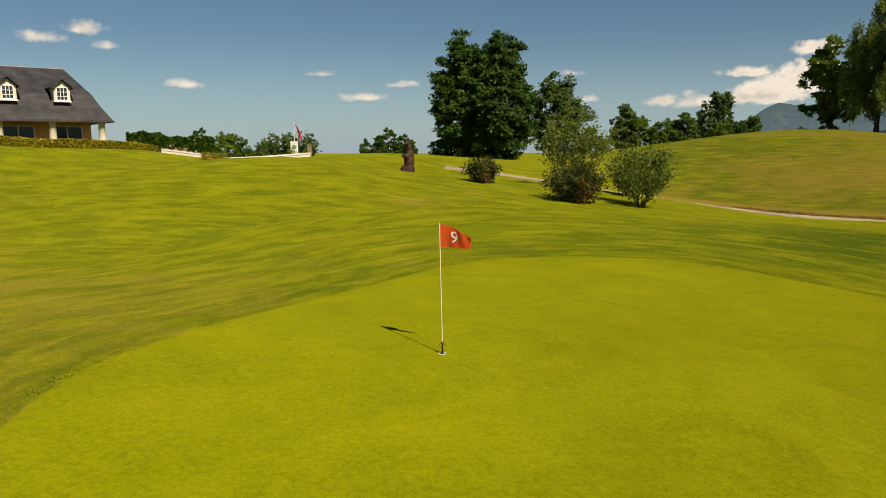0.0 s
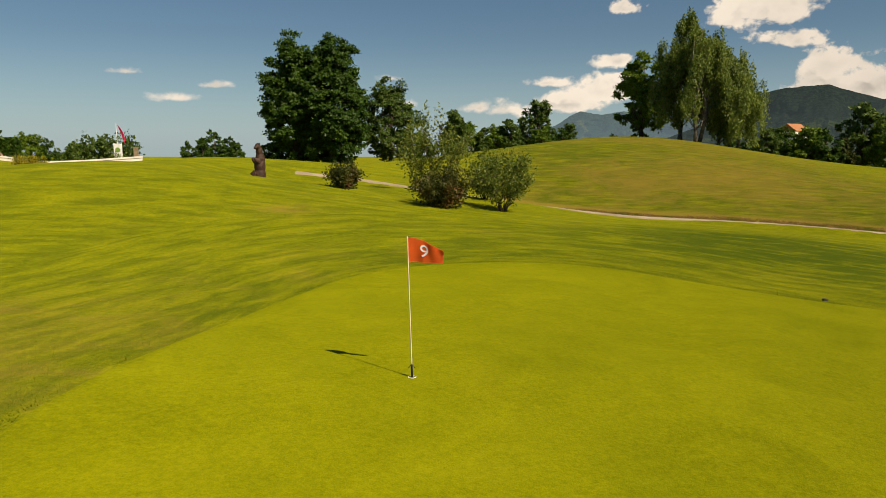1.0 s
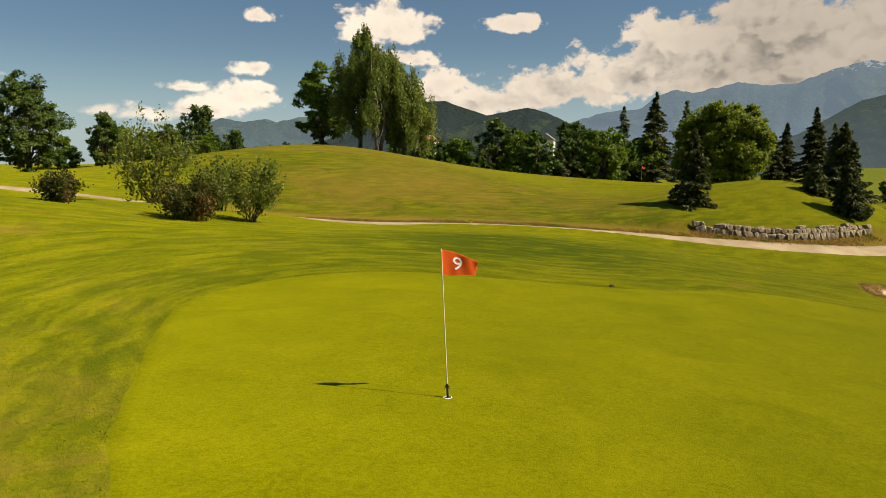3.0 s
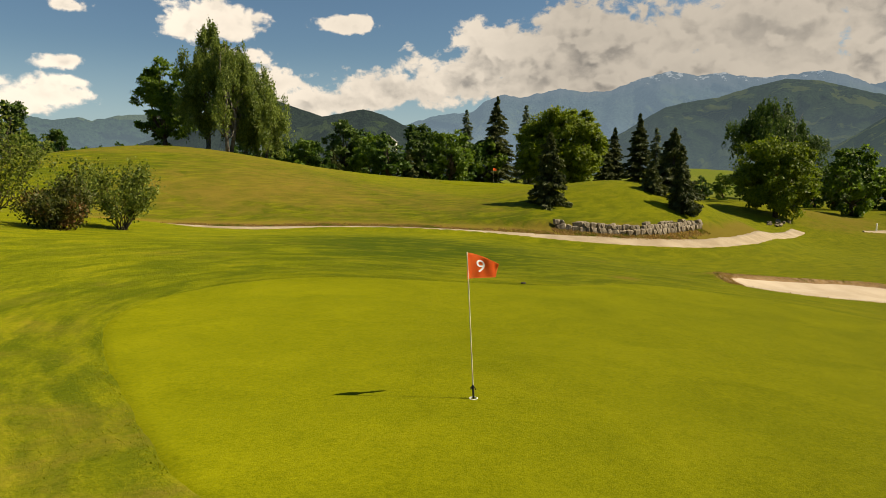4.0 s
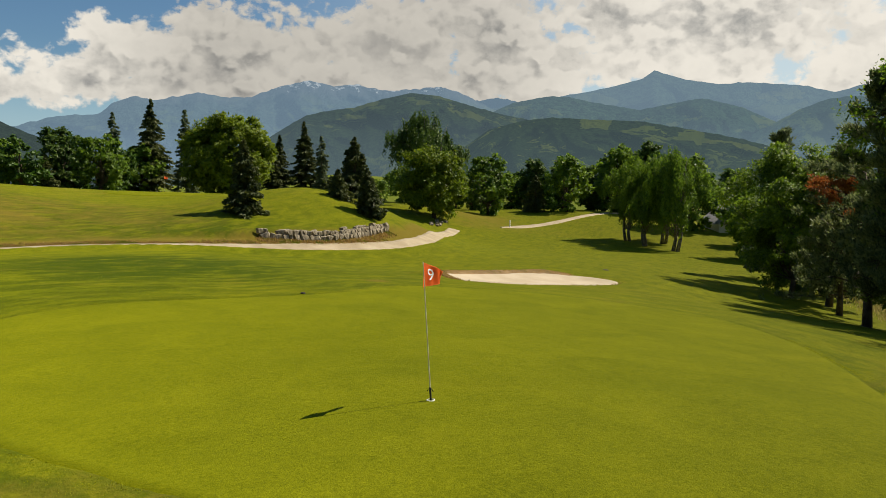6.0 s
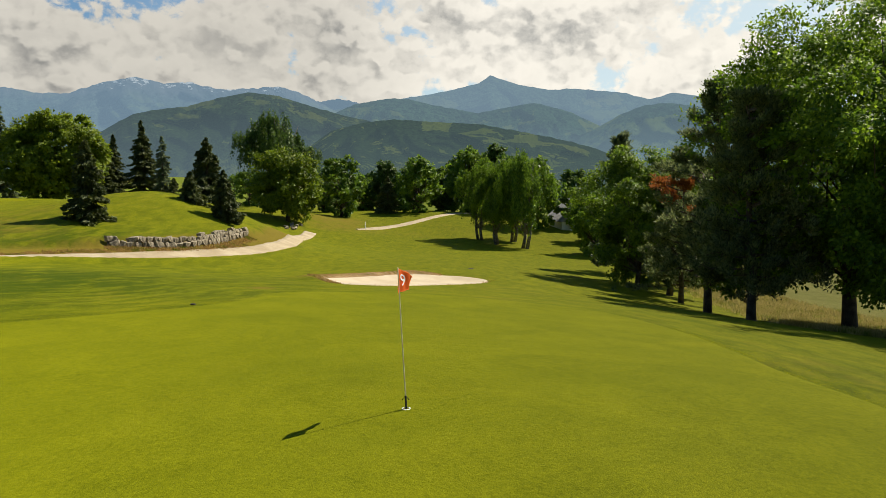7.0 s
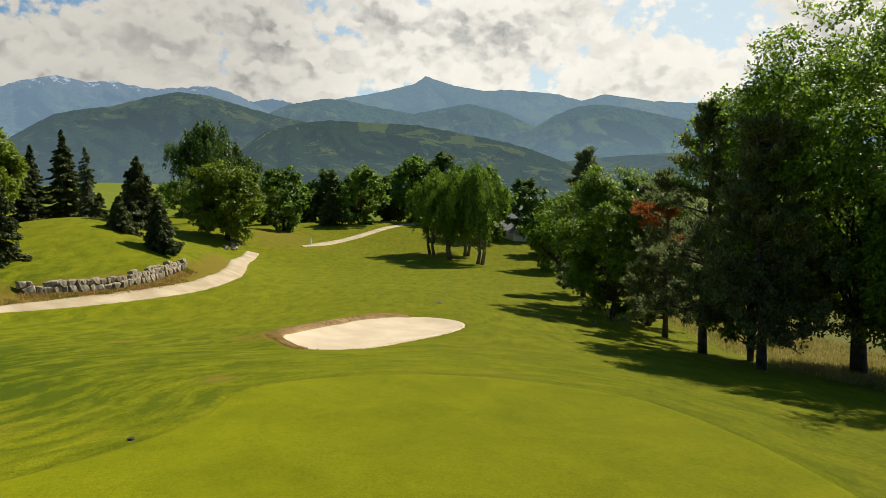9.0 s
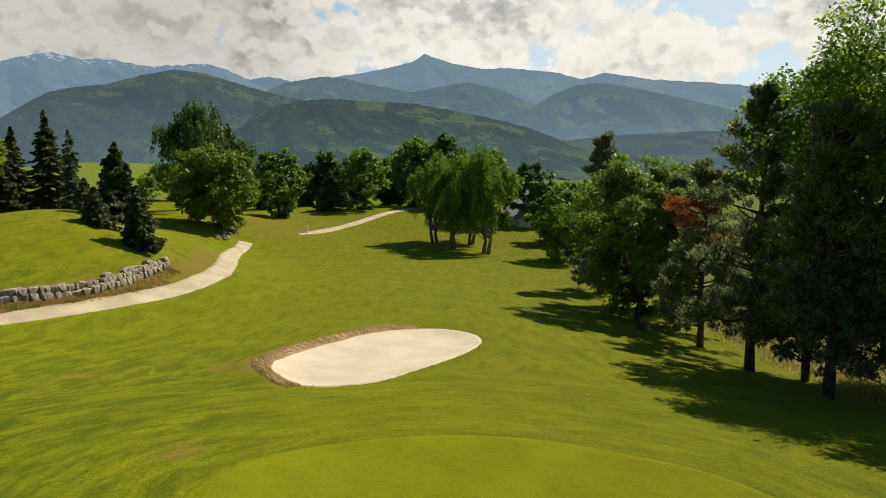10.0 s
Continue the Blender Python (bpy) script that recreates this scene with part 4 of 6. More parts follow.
def make_spruce(name, h, r, low, seed, leaf_mat, cards=6000, size=0.5, trunk=0.22, label="", category="tree", power=0.9, droop=0.35, whorls=26):
    """A spruce or fir: whorls of drooping branches, each hung with needle sprays."""
    rng = np.random.default_rng(seed)
    root = new(name)
    tagged(root, label, category)
    wood = Bundle()
    wood.add(tube(wobbly((0, 0, -0.2), (rng.normal() * 0.1, rng.normal() * 0.1, h), rng, 6, 0.006), [trunk * 1.2, trunk, trunk * 0.75, trunk * 0.5, trunk * 0.25, 0.015], 8))
    ctr, aim = [], []
    total = 0.0
    plan = []
    for w in range(whorls):
        f = (w + 0.5) / whorls
        z = low + (h - low) * f ** 0.92
        reach = r * (1 - f) ** power + 0.08
        for b in range(int(rng.integers(5, 8))):
            t = rng.uniform(0, 2 * math.pi)
            length = reach * rng.uniform(0.62, 1.18) * (1 + 0.38 * noise.noise((math.cos(t) * 1.2 + seed, math.sin(t) * 1.2, z * 0.45)))
            plan.append((z + rng.normal() * 0.1, t, length))
            total += length + 0.3
    for z, t, length in plan:
        m = max(3, int(cards * (length + 0.3) / total))
        out = np.array([math.cos(t), math.sin(t), 0])
        u = rng.uniform(0.08, 1.0, m) ** 0.8
        sag = droop * length
        p = out * (u * length)[:, None] + np.stack([np.zeros(m), np.zeros(m), z - sag * u ** 1.3 + 0.25 * sag * np.maximum(0, u - 0.75) * 4], -1)
        side = np.array([-out[1], out[0], 0])
        w = rng.normal(size=m) * 0.17 * length * (1.05 - 0.7 * u)
        p = p + side * w[:, None] + np.array([0, 0, -1.0]) * (np.abs(rng.normal(size=m)) * 0.14)[:, None]
        ctr.append(p)
        aim.append(out * 0.8 + side * (np.sign(w) * 0.5)[:, None] + rng.normal(size=(m, 3)) * 0.3 + np.array([0, 0, -0.45]))
        if length > 0.8:
            wood.add(tube([(0, 0, z), tuple(out * length * 0.5 + np.array([0, 0, z - sag * 0.42])), tuple(out * length * 0.95 + np.array([0, 0, z - sag * 0.9]))], [0.035, 0.022, 0.006], 4))
    mesh_object("trunk", wood.v, wood.f, M_BARK, root)
    v = leaf_cards(np.concatenate(ctr), np.concatenate(aim), size, rng, 0.42)
    crown = new("crown", card_mesh("crown", v, leaf_mat))
    crown.parent = root
    return root


def make_pine(name, h, r, low, seed, leaf_mat, cards=14000, size=0.26, trunk=0.26, label="", category="tree", boughs=46, rust=False):
    """A pine: bare lower trunk, long level boughs that end in tufted pads of needles."""
    rng = np.random.default_rng(seed)
    root = new(name)
    tagged(root, label, category)
    wood = Bundle()
    spine = wobbly((0, 0, -0.25), (rng.normal() * 0.5, rng.normal() * 0.5, h * 0.98), rng, 8, 0.012)
    wood.add(tube(spine, [trunk * 1.35, trunk, trunk * 0.9, trunk * 0.75, trunk * 0.6, trunk * 0.42, trunk * 0.25, 0.02], 9))
    ctr, aim, face, rusty, rusty_aim = [], [], [], [], []
    tufts = 9
    per = cards // (boughs * tufts)
    for b in range(boughs):
        f = (b + rng.uniform(0, 1)) / boughs
        z = low + (h - low) * f
        t = rng.uniform(0, 2 * math.pi)
        length = r * (0.10 + 1.0 * (1 - f) ** 0.7) * rng.uniform(0.45, 1.12)
        dead = rust and 0.48 < f < 0.86 and math.cos(t - 2.1) > 0.2
        length *= 1.3 if dead else 1.0
        out = np.array([math.cos(t), math.sin(t), 0])
        tip = out * length + np.array([0, 0, z + length * (rng.uniform(-0.30, 0.15) + 0.75 * f)])
        root_pt = np.array(spine[int(min(6, f * 6 * (h - low) / h + 7 * low / h))])
        start = np.array([root_pt[0], root_pt[1], z - 0.2])
        q = wobbly(start, tip, rng, 5, 0.05)
        wood.add(tube(q, [0.075, 0.06, 0.045, 0.03, 0.012], 5))
        for k in range(tufts):
            f2 = rng.uniform(0.30, 1.0) ** 0.8 * 3.999
            i = int(f2)
            c = np.array(q[i]) + (np.array(q[i + 1]) - np.array(q[i])) * (f2 - i) + rng.normal(size=3) * np.array([0.11, 0.11, 0.05]) * (length + 0.5)
            m = int(per * rng.uniform(0.5, 1.5))
            u = rng.normal(size=(m, 3))
            u /= np.linalg.norm(u, axis=1)[:, None]
            up = np.array([0, 0, 0.9]) + out * rng.uniform(0.2, 0.9)
            p = c + u * (rng.uniform(0, 1, m)[:, None] ** 0.5) * np.array([1.0, 1.0, 0.7]) * 0.42 * rng.uniform(0.6, 1.2) + up * rng.uniform(0, 0.35, m)[:, None]
            (rusty if dead else ctr).append(p)
            (rusty_aim if dead else aim).append(u * 0.7 + up + rng.normal(size=(m, 3)) * 0.25)
            if not dead:
                face.append(u * 0.5 + np.array([0, 0, 0.6]) + out * 0.5)
    mesh_object("trunk", wood.v, wood.f, M_BARK, root)
    crown = new("crown", card_mesh("crown", leaf_cards(np.concatenate(ctr), np.concatenate(aim), size, rng, 0.34, np.concatenate(face)), leaf_mat))
    crown.parent = root
    if rusty:
        d = new("dead_branch", card_mesh("dead_branch", leaf_cards(np.concatenate(rusty), np.concatenate(rusty_aim), size, rng, 0.34), M_RUSTLEAF))
        d.parent = root
        d["label"] = "dead rust-brown branch"
    return root


def make_shrub(name, h, r, seed, leaf_mat, leaves=4000, size=0.10, stems=14, label="", category="shrub", sparse=0.5, low=0.12):
    """A shrub: many thin stems fanning up from the ground, leaves along their twigs."""
    rng = np.random.default_rng(seed)
    root = new(name)
    tagged(root, label, category)
    wood = Bundle()
    ctr, aim = [], []
    twigs = []
    for s in range(stems):
        t = rng.uniform(0, 2 * math.pi)
        e = rng.uniform(0.15, 1.0) ** 0.6
        tip = np.array([math.cos(t) * r * e, math.sin(t) * r * e, h * (1.0 - 0.42 * e ** 2) * rng.uniform(0.8, 1.08)])
        q = wobbly((rng.normal() * 0.12, rng.normal() * 0.12, -0.1), tip, rng, 6, 0.045)
        wood.add(tube(q, [0.035, 0.028, 0.022, 0.016, 0.01, 0.004], 5))
        for k in range(9):
            f = rng.uniform(0.25 if low < 0.2 else 0.4, 1.0)
            i = min(4, int(f * 5))
            p = np.array(q[i]) + (np.array(q[i + 1]) - np.array(q[i])) * (f * 5 - i)
            d = rng.normal(size=3) + np.array([0, 0, 0.5]) + p / (np.linalg.norm(p) + 0.1) * 0.8
            d /= np.linalg.norm(d)
            e2 = p + d * r * rng.uniform(0.18, 0.45)
            e2[2] = max(e2[2], low)
            twigs.append((p, e2))
            wood.add(tube([tuple(p), tuple(e2)], [0.008, 0.003], 3))
    per = max(3, leaves // len(twigs))
    for p, e2 in twigs:
        u = rng.uniform(0, 1.1, per)[:, None]
        ctr.append(p + (e2 - p) * u + rng.normal(size=(per, 3)) * (0.05 + 0.10 * (1 - sparse)) * r)
        aim.append((e2 - p) / np.linalg.norm(e2 - p) * 0.7 + rng.normal(size=(per, 3)) * 0.7)
    c = np.concatenate(ctr)
    c[:, 2] = np.maximum(c[:, 2], 0.03)
    mesh_object("stem", wood.v, wood.f, M_BARK, root)
    crown = new("foliage", card_mesh("foliage", leaf_cards(c, np.concatenate(aim), size, rng, 0.6), leaf_mat))
    crown.parent = root
    return root


def stand(ob, x, y, turn=0.0, sink=0.05, scale=1.0):
    ob.matrix_basis = Matrix.LocRotScale((x, y, z_at(x, y) - sink), Euler((0, 0, turn)), (scale, scale, scale))
    return ob


def again(ob, x, y, turn=0.0, scale=1.0, tall=1.0, label="", sink=0.1):
    """A copy of a tree, turned and of another size."""
    c = copy_thing(ob, pose(x, y, 0))
    c.matrix_basis = Matrix.LocRotScale((x, y, z_at(x, y) - sink), Euler((0, 0, turn)), (scale, scale, scale * tall))
    if label:
        c["label"] = label
    return c

# ---- planting ----
# two great oaks and their neighbours beyond the lawn
stand(make_tree("oak_tree", 23.0, 5.6, -1.2, 11, M_OAKLEAF, leaves=60000, size=0.52, clumps=250, trunk=0.55, shape=3.6, lump=0.30, label="tall dense dark green oak beyond the lawn", clump_r=0.28), -9.2, 119.0)
stand(make_tree("oak_tree", 22.6, 5.8, -1.2, 12, M_OAKLEAF, leaves=60000, size=0.52, clumps=250, trunk=0.55, shape=4.0, lump=0.20, label="tall dense dark green oak with a pointed top", clump_r=0.28), -3.0, 117.0)
stand(make_tree("tree", 17.3, 5.6, -0.8, 13, M_ASHLEAF, leaves=26000, size=0.42, clumps=130, trunk=0.35, shape=2.4, lump=0.3, label="grey-green upright tree beside the oaks", clump_r=0.24), 8.0, 129.0)
# birch clump on the mound
stand(make_weeping("birch_tree", 15.4, 3.5, 0.4, 21, M_BIRCHLEAF, 40000, 0.28, 760, 0.24, 2, "tall weeping birch in a clump on a grassy mound", drop=3.6), 42.5, 77.3)
stand(make_weeping("birch_tree", 14.4, 3.0, 0.3, 22, M_BIRCHLEAF, 34000, 0.28, 760, 0.22, 2, "weeping birch with hanging twigs in a clump", drop=4.2), 43.0, 73.6)
stand(make_weeping("birch_tree", 12.4, 3.0, 0.2, 24, M_BIRCHLEAF, 30000, 0.28, 700, 0.20, 2, "weeping birch leaning outward from a clump", drop=4.4), 46.5, 75.0)
stand(make_weeping("birch_tree", 9.6, 2.3, 0.2, 25, M_BIRCHLEAF, 16000, 0.28, 420, 0.15, 1, "small weeping birch at the edge of a clump", drop=4.0), 46.6, 71.4)
stand(make_tree("tree", 12.0, 3.2, 0.4, 23, M_BROADLEAF, leaves=16000, size=0.40, clumps=80, trunk=0.28, shape=1.2, label="bright green broadleaf tree beside the birches"), 40.3, 85.2)
# shrubs between lawn and path
stand(make_shrub("shrub", 5.0, 2.6, 31, M_SHRUBLEAF, 3800, 0.17, 15, "tall airy light green shrub with spreading branches", sparse=0.85), 4.4, 34.6)
stand(make_shrub("shrub", 1.95, 1.4, 32, M_DARKSHRUB, 7500, 0.14, 22, "dense dark shrub with reddish leaves", sparse=0.2), 3.9, 25.7)
stand(make_shrub("shrub", 3.3, 1.4, 33, M_SHRUBLEAF, 3400, 0.16, 16, "open green shrub beside the path", sparse=0.5), 7.5, 32.2)
stand(make_shrub("shrub", 3.2, 1.55, 34, M_SHRUBLEAF, 4800, 0.15, 16, "rounded green shrub on thin bare stems", sparse=0.4, low=0.55), 7.5, 27.4)
stand(make_shrub("shrub", 1.1, 1.2, 35, M_DARKSHRUB, 5600, 0.13, 16, "low rounded shrub with rusty green leaves", sparse=0.25), -0.9, 28.8)
# spruces on the bank over the path
stand(make_spruce("spruce_tree", 6.4, 2.3, 0.1, 41, M_SPRUCE, 13000, 0.36, 0.14, "dark young spruce low on the grassy bank", droop=0.30), 46.4, 28.4)
stand(make_spruce("spruce_tree", 6.9, 2.7, 0.1, 42, M_SPRUCE, 18000, 0.36, 0.16, "slim dark spruce on the bank above the wall", droop=0.30), 66.4, 25.6)
stand(make_spruce("spruce_tree", 4.9, 1.9, 0.05, 43, M_SPRUCE, 9000, 0.36, 0.12, "squat dark spruce on the bank above the wall", droop=0.3), 58.6, 21.3)
stand(make_spruce("spruce_tree", 3.0, 1.5, 0.05, 44, M_SPRUCE, 8000, 0.36, 0.12, "small spruce beside a taller one", droop=0.3), 60.6, 25.3)
# maple and tall spruces behind the far green
stand(make_tree("maple_tree", 16.2, 7.3, 1.8, 51, M_LIMELEAF, leaves=52000, size=0.52, clumps=280, trunk=0.38, shape=0.9, lump=0.05, label="round dense bright green maple", clump_r=0.22), 103.5, 62.6)
spr = stand(make_spruce("spruce_tree", 19.8, 5.6, 0.4, 52, M_SPRUCE, 22000, 0.62, 0.3, "tall dark spruce behind the far green", droop=0.35, whorls=34), 121.5, 90.4)
cyp = stand(make_spruce("spruce_tree", 18.0, 3.6, 0.5, 53, M_CEDAR, 9500, 0.62, 0.28, "tall open grey-green conifer", droop=0.45, power=0.75, whorls=24), 131.0, 107.0)
dark_low = stand(make_spruce("spruce_tree", 8.2, 3.4, 0.1, 56, M_SPRUCE, 10000, 0.46, 0.2, "broad low dark fir beside the far path", power=0.8, droop=0.2), 147.8, 13.2)
again(cyp, 119.0, 81.0, 1.1, 0.98)
again(spr, 124.5, 57.6, 2.0, 0.86, label="dark spruce behind the bank")
again(spr, 126.5, 64.0, 0.6, 0.72, label="dark spruce behind the bank")
again(cyp, 119.0, 51.6, 3.0, 0.76, label="dark spruce behind the bank")
again(spr, 118.0, 61.5, 4.0, 0.58, label="dark spruce behind the bank")
again(dark_low, 116.0, 48.6, 1.4, 0.72, label="low dark fir behind the bank")
# broad tree and tall birch at the bend of the path
stand(make_tree("maple_tree", 11.3, 5.0, 0.9, 54, M_LIMELEAF, leaves=34000, size=0.40, clumps=130, trunk=0.30, shape=1.1, lump=0.22, label="broad bright green tree at the path's bend"), 101.8, 25.0)
tall = stand(make_weeping("birch_tree", 17.8, 4.6, 2.4, 55, M_ASHLEAF, 24000, 0.40, 800, 0.34, 2, "tall slender grey-green birch", drop=3.6), 119.0, 32.4)
again(tall, 123.0, 29.0, 2.2, 0.86)
# weeping trees beside the fairway
wil = stand(make_weeping("birch_tree", 17.2, 3.7, 1.5, 61, M_BROADLEAF, 26000, 0.33, 760, 0.26, 2, "weeping birch on the fairway's edge", drop=4.2), 108.6, -12.6)
again(wil, 111.6, -8.8, 1.9, 0.92)
again(wil, 117.0, -6.7, 3.3, 0.92)
again(wil, 118.5, -12.4, 4.6, 0.96)
# row of trees on the shaded side, farthest first
stand(make_pine("pine_tree", 12.0, 3.2, 1.2, 70, M_PINE, 20000, 0.30, 0.26, "dark pine close behind a green tree", boughs=60), 55.4, -21.2)
stand(make_pine("cedar_tree", 16.5, 3.6, 1.0, 71, M_CEDAR, 22000, 0.40, 0.26, "grey-green cedar with hanging boughs", boughs=80), 74.5, -20.8)
stand(make_tree("tree", 13.4, 4.4, 1.3, 72, M_FRESHLEAF, leaves=62000, size=0.24, clumps=110, trunk=0.20, label="fresh green broadleaf tree with low branches", lump=0.4), 57.4, -18.6)
stand(make_tree("tree", 10.5, 3.2, 1.4, 73, M_FRESHLEAF, leaves=15000, size=0.28, clumps=70, trunk=0.13, label="slender green tree in the row"), 63.0, -18.8)
stand(make_pine("pine_tree", 12.6, 3.4, 1.6, 74, M_PINE, 36000, 0.22, 0.20, "dark pine with a rust-brown dead branch", boughs=60, rust=True), 48.5, -20.0)
stand(make_pine("pine_tree", 15.9, 4.7, 2.2, 75, M_PINE, 52000, 0.23, 0.25, "tall blue-green pine with tufted boughs", boughs=74), 40.4, -19.3)
stand(make_pine("pine_tree", 13.6, 4.7, 2.6, 76, M_PINE, 54000, 0.23, 0.24, "tall blue-green pine with a bent double trunk", boughs=74), 32.8, -19.2)
stand(make_tree("tree", 10.0, 3.4, 1.4, 77, M_FRESHLEAF, leaves=20000, size=0.25, clumps=70, trunk=0.16, stems=2, label="green tree with slender twin stems"), 38.4, -21.6)
stand(make_tree("maple_tree", 21.5, 9.0, 2.4, 78, M_MAPLELEAF, leaves=130000, size=0.25, clumps=260, trunk=0.36, lean=(0.0, -1.0), shape=1.5, lump=0.3, label="great spreading maple shading the slope", clump_r=0.22), 34.8, -26.4)
stand(make_tree("maple_tree", 20.0, 6.8, 1.2, 79, M_MAPLELEAF, leaves=62000, size=0.26, clumps=150, trunk=0.34, shape=1.0, lump=0.35, label="leafy maple with low hanging branches", clump_r=0.24), 27.4, -28.0)
again(tall, 66.0, -24.5, 1.0, 0.62, label="slim tree among the pines")

# far woods: many alike trees
random.seed(5)
wood_a = stand(make_tree("tree", 12.0, 4.4, -0.4, 81, M_BROADLEAF, leaves=6000, size=0.68, clumps=70, trunk=0.28, label="broadleaf tree in the far woods"), 132.0, 21.0)
wood_b = stand(make_tree("tree", 13.0, 4.0, -0.4, 82, M_ASHLEAF, leaves=6000, size=0.68, clumps=70, trunk=0.28, shape=1.4, label="tree in the far woods"), 168.0, 16.0)
wood_c = stand(make_tree("tree", 12.0, 3.8, -0.4, 83, M_OAKLEAF, leaves=6000, size=0.68, clumps=70, trunk=0.28, shape=1.2, label="dark tree in the far woods"), 176.0, 9.0)
for ob in (wood_a, wood_b, wood_c):
    tagged(ob, group="far woods")


def woods(kinds, spots, lo, hi):
    """Trees at bearing (degrees), distance and height factor."""
    for k, (b, d, s) in enumerate(spots):
        ob = kinds[k % len(kinds)]
        again(ob, d * math.sin(radians(b)), d * math.cos(radians(b)), random.uniform(0, 6.3), s * random.uniform(lo, hi), random.uniform(0.92, 1.1), sink=0.3)


woods((wood_c, wood_a), [(-27.2, 99.4, .50), (-25.0, 99.3, .42), (-23.6, 99.2, .38), (-21.6, 109.1, .40), (-19.9, 109.0, .42), (-17.8, 109.0, .2)], 0.95, 1.05)
woods((wood_c,), [(-12.8, 153.8, .48), (-10.8, 153.8, .76), (-9.8, 158.8, .64), (-11.8, 150, .60), (-9.2, 152, .55)], 0.98, 1.02)
woods((wood_b, wood_c), [(5.2, 160, .42), (7.0, 160, .36), (10.8, 169.2, .35), (12.7, 169.4, .59), (14.2, 179.4, .51), (17.2, 164.7, .64), (18.2, 169.7, .47), (6.0, 150, .3), (11.6, 160, .36), (13.4, 165, .45)], 0.95, 1.05)
for k, (wx, wy) in enumerate(((16.5, 153), (23.4, 152), (27.0, 152), (30.6, 151), (33.8, 151), (37.0, 150), (43.5, 148), (49.0, 147))):
    again((wood_a, wood_b)[k % 2], wx, wy, k * 1.3, 0.55 + 0.07 * (k % 3))
again(wood_b, 23.3, 147.0, 1.0, 0.70, 1.25, "slender tree standing above the far hedge")
again(wood_b, 46.0, 163.0, 2.0, 1.0, 1.1, "tall tree standing above the far hedge")
woods((wood_c, wood_a), [(18.4, 115.4, .48), (20.1, 120.3, .36), (22.6, 125.3, .42), (24.0, 130, .4), (21.2, 128, .36)], 0.95, 1.05)
woods((wood_c, dark_low, wood_b, wood_c, wood_a), [(32.2, 139, .62), (33.2, 140.3, .64), (34.2, 130.3, .56), (35.6, 140.3, .65), (37.0, 140.4, .72), (38.2, 140.4, .76), (39.3, 145.4, .83), (40.4, 150.5, 1.0), (41.6, 155.5, 1.0),
      (42.8, 140.6, .85), (44.0, 130.6, .90), (45.7, 140.7, .90), (47.0, 145.8, .95), (47.6, 150.8, 1.1), (49.4, 135.9, .92), (50.3, 141.0, .83), (51.5, 150, .9), (34.8, 150, .7), (36.2, 152, .7), (52.5, 150, .8)], 0.94, 1.04)
woods((wood_a, wood_b, wood_c), [(78.0, 166, 1.0), (79.5, 155.2, .89), (80.9, 160.1, .95), (82.8, 170.1, .87), (84.7, 170.1, 1.0), (85.6, 165.0, .89), (87.5, 150.0, 1.15), (89.4, 175.0, 1.15), (90.4, 175.0, 1.35),
      (91.8, 165.0, 1.45), (93.7, 160.0, 1.5), (95.2, 155.1, 1.45), (97.6, 140.1, 1.3), (86.6, 182, 1.1), (83.6, 182, .95), (81.8, 180, .9), (76.8, 170, 1.0), (92.6, 178, 1.3)], 0.80, 0.90)
woods((wood_b, wood_c, wood_a), [(101.3, 145.4, 1.0), (102.4, 125.4, .95), (103.3, 105.4, .95), (100.1, 245.4, .9), (98.4, 215.4, 1.2), (104.5, 130, 1.0), (106.0, 120, 1.0), (108.0, 115, 1.1), (110.0, 110, 1.1), (112.5, 105, 1.2)], 0.95, 1.05)
woods((wood_a, wood_c), [(73.5, 190, .8), (75.0, 200, .8), (71.5, 175, .55), (70.0, 165, .5), (72.5, 240, .7), (66.5, 215, .6)], 0.95, 1.05)

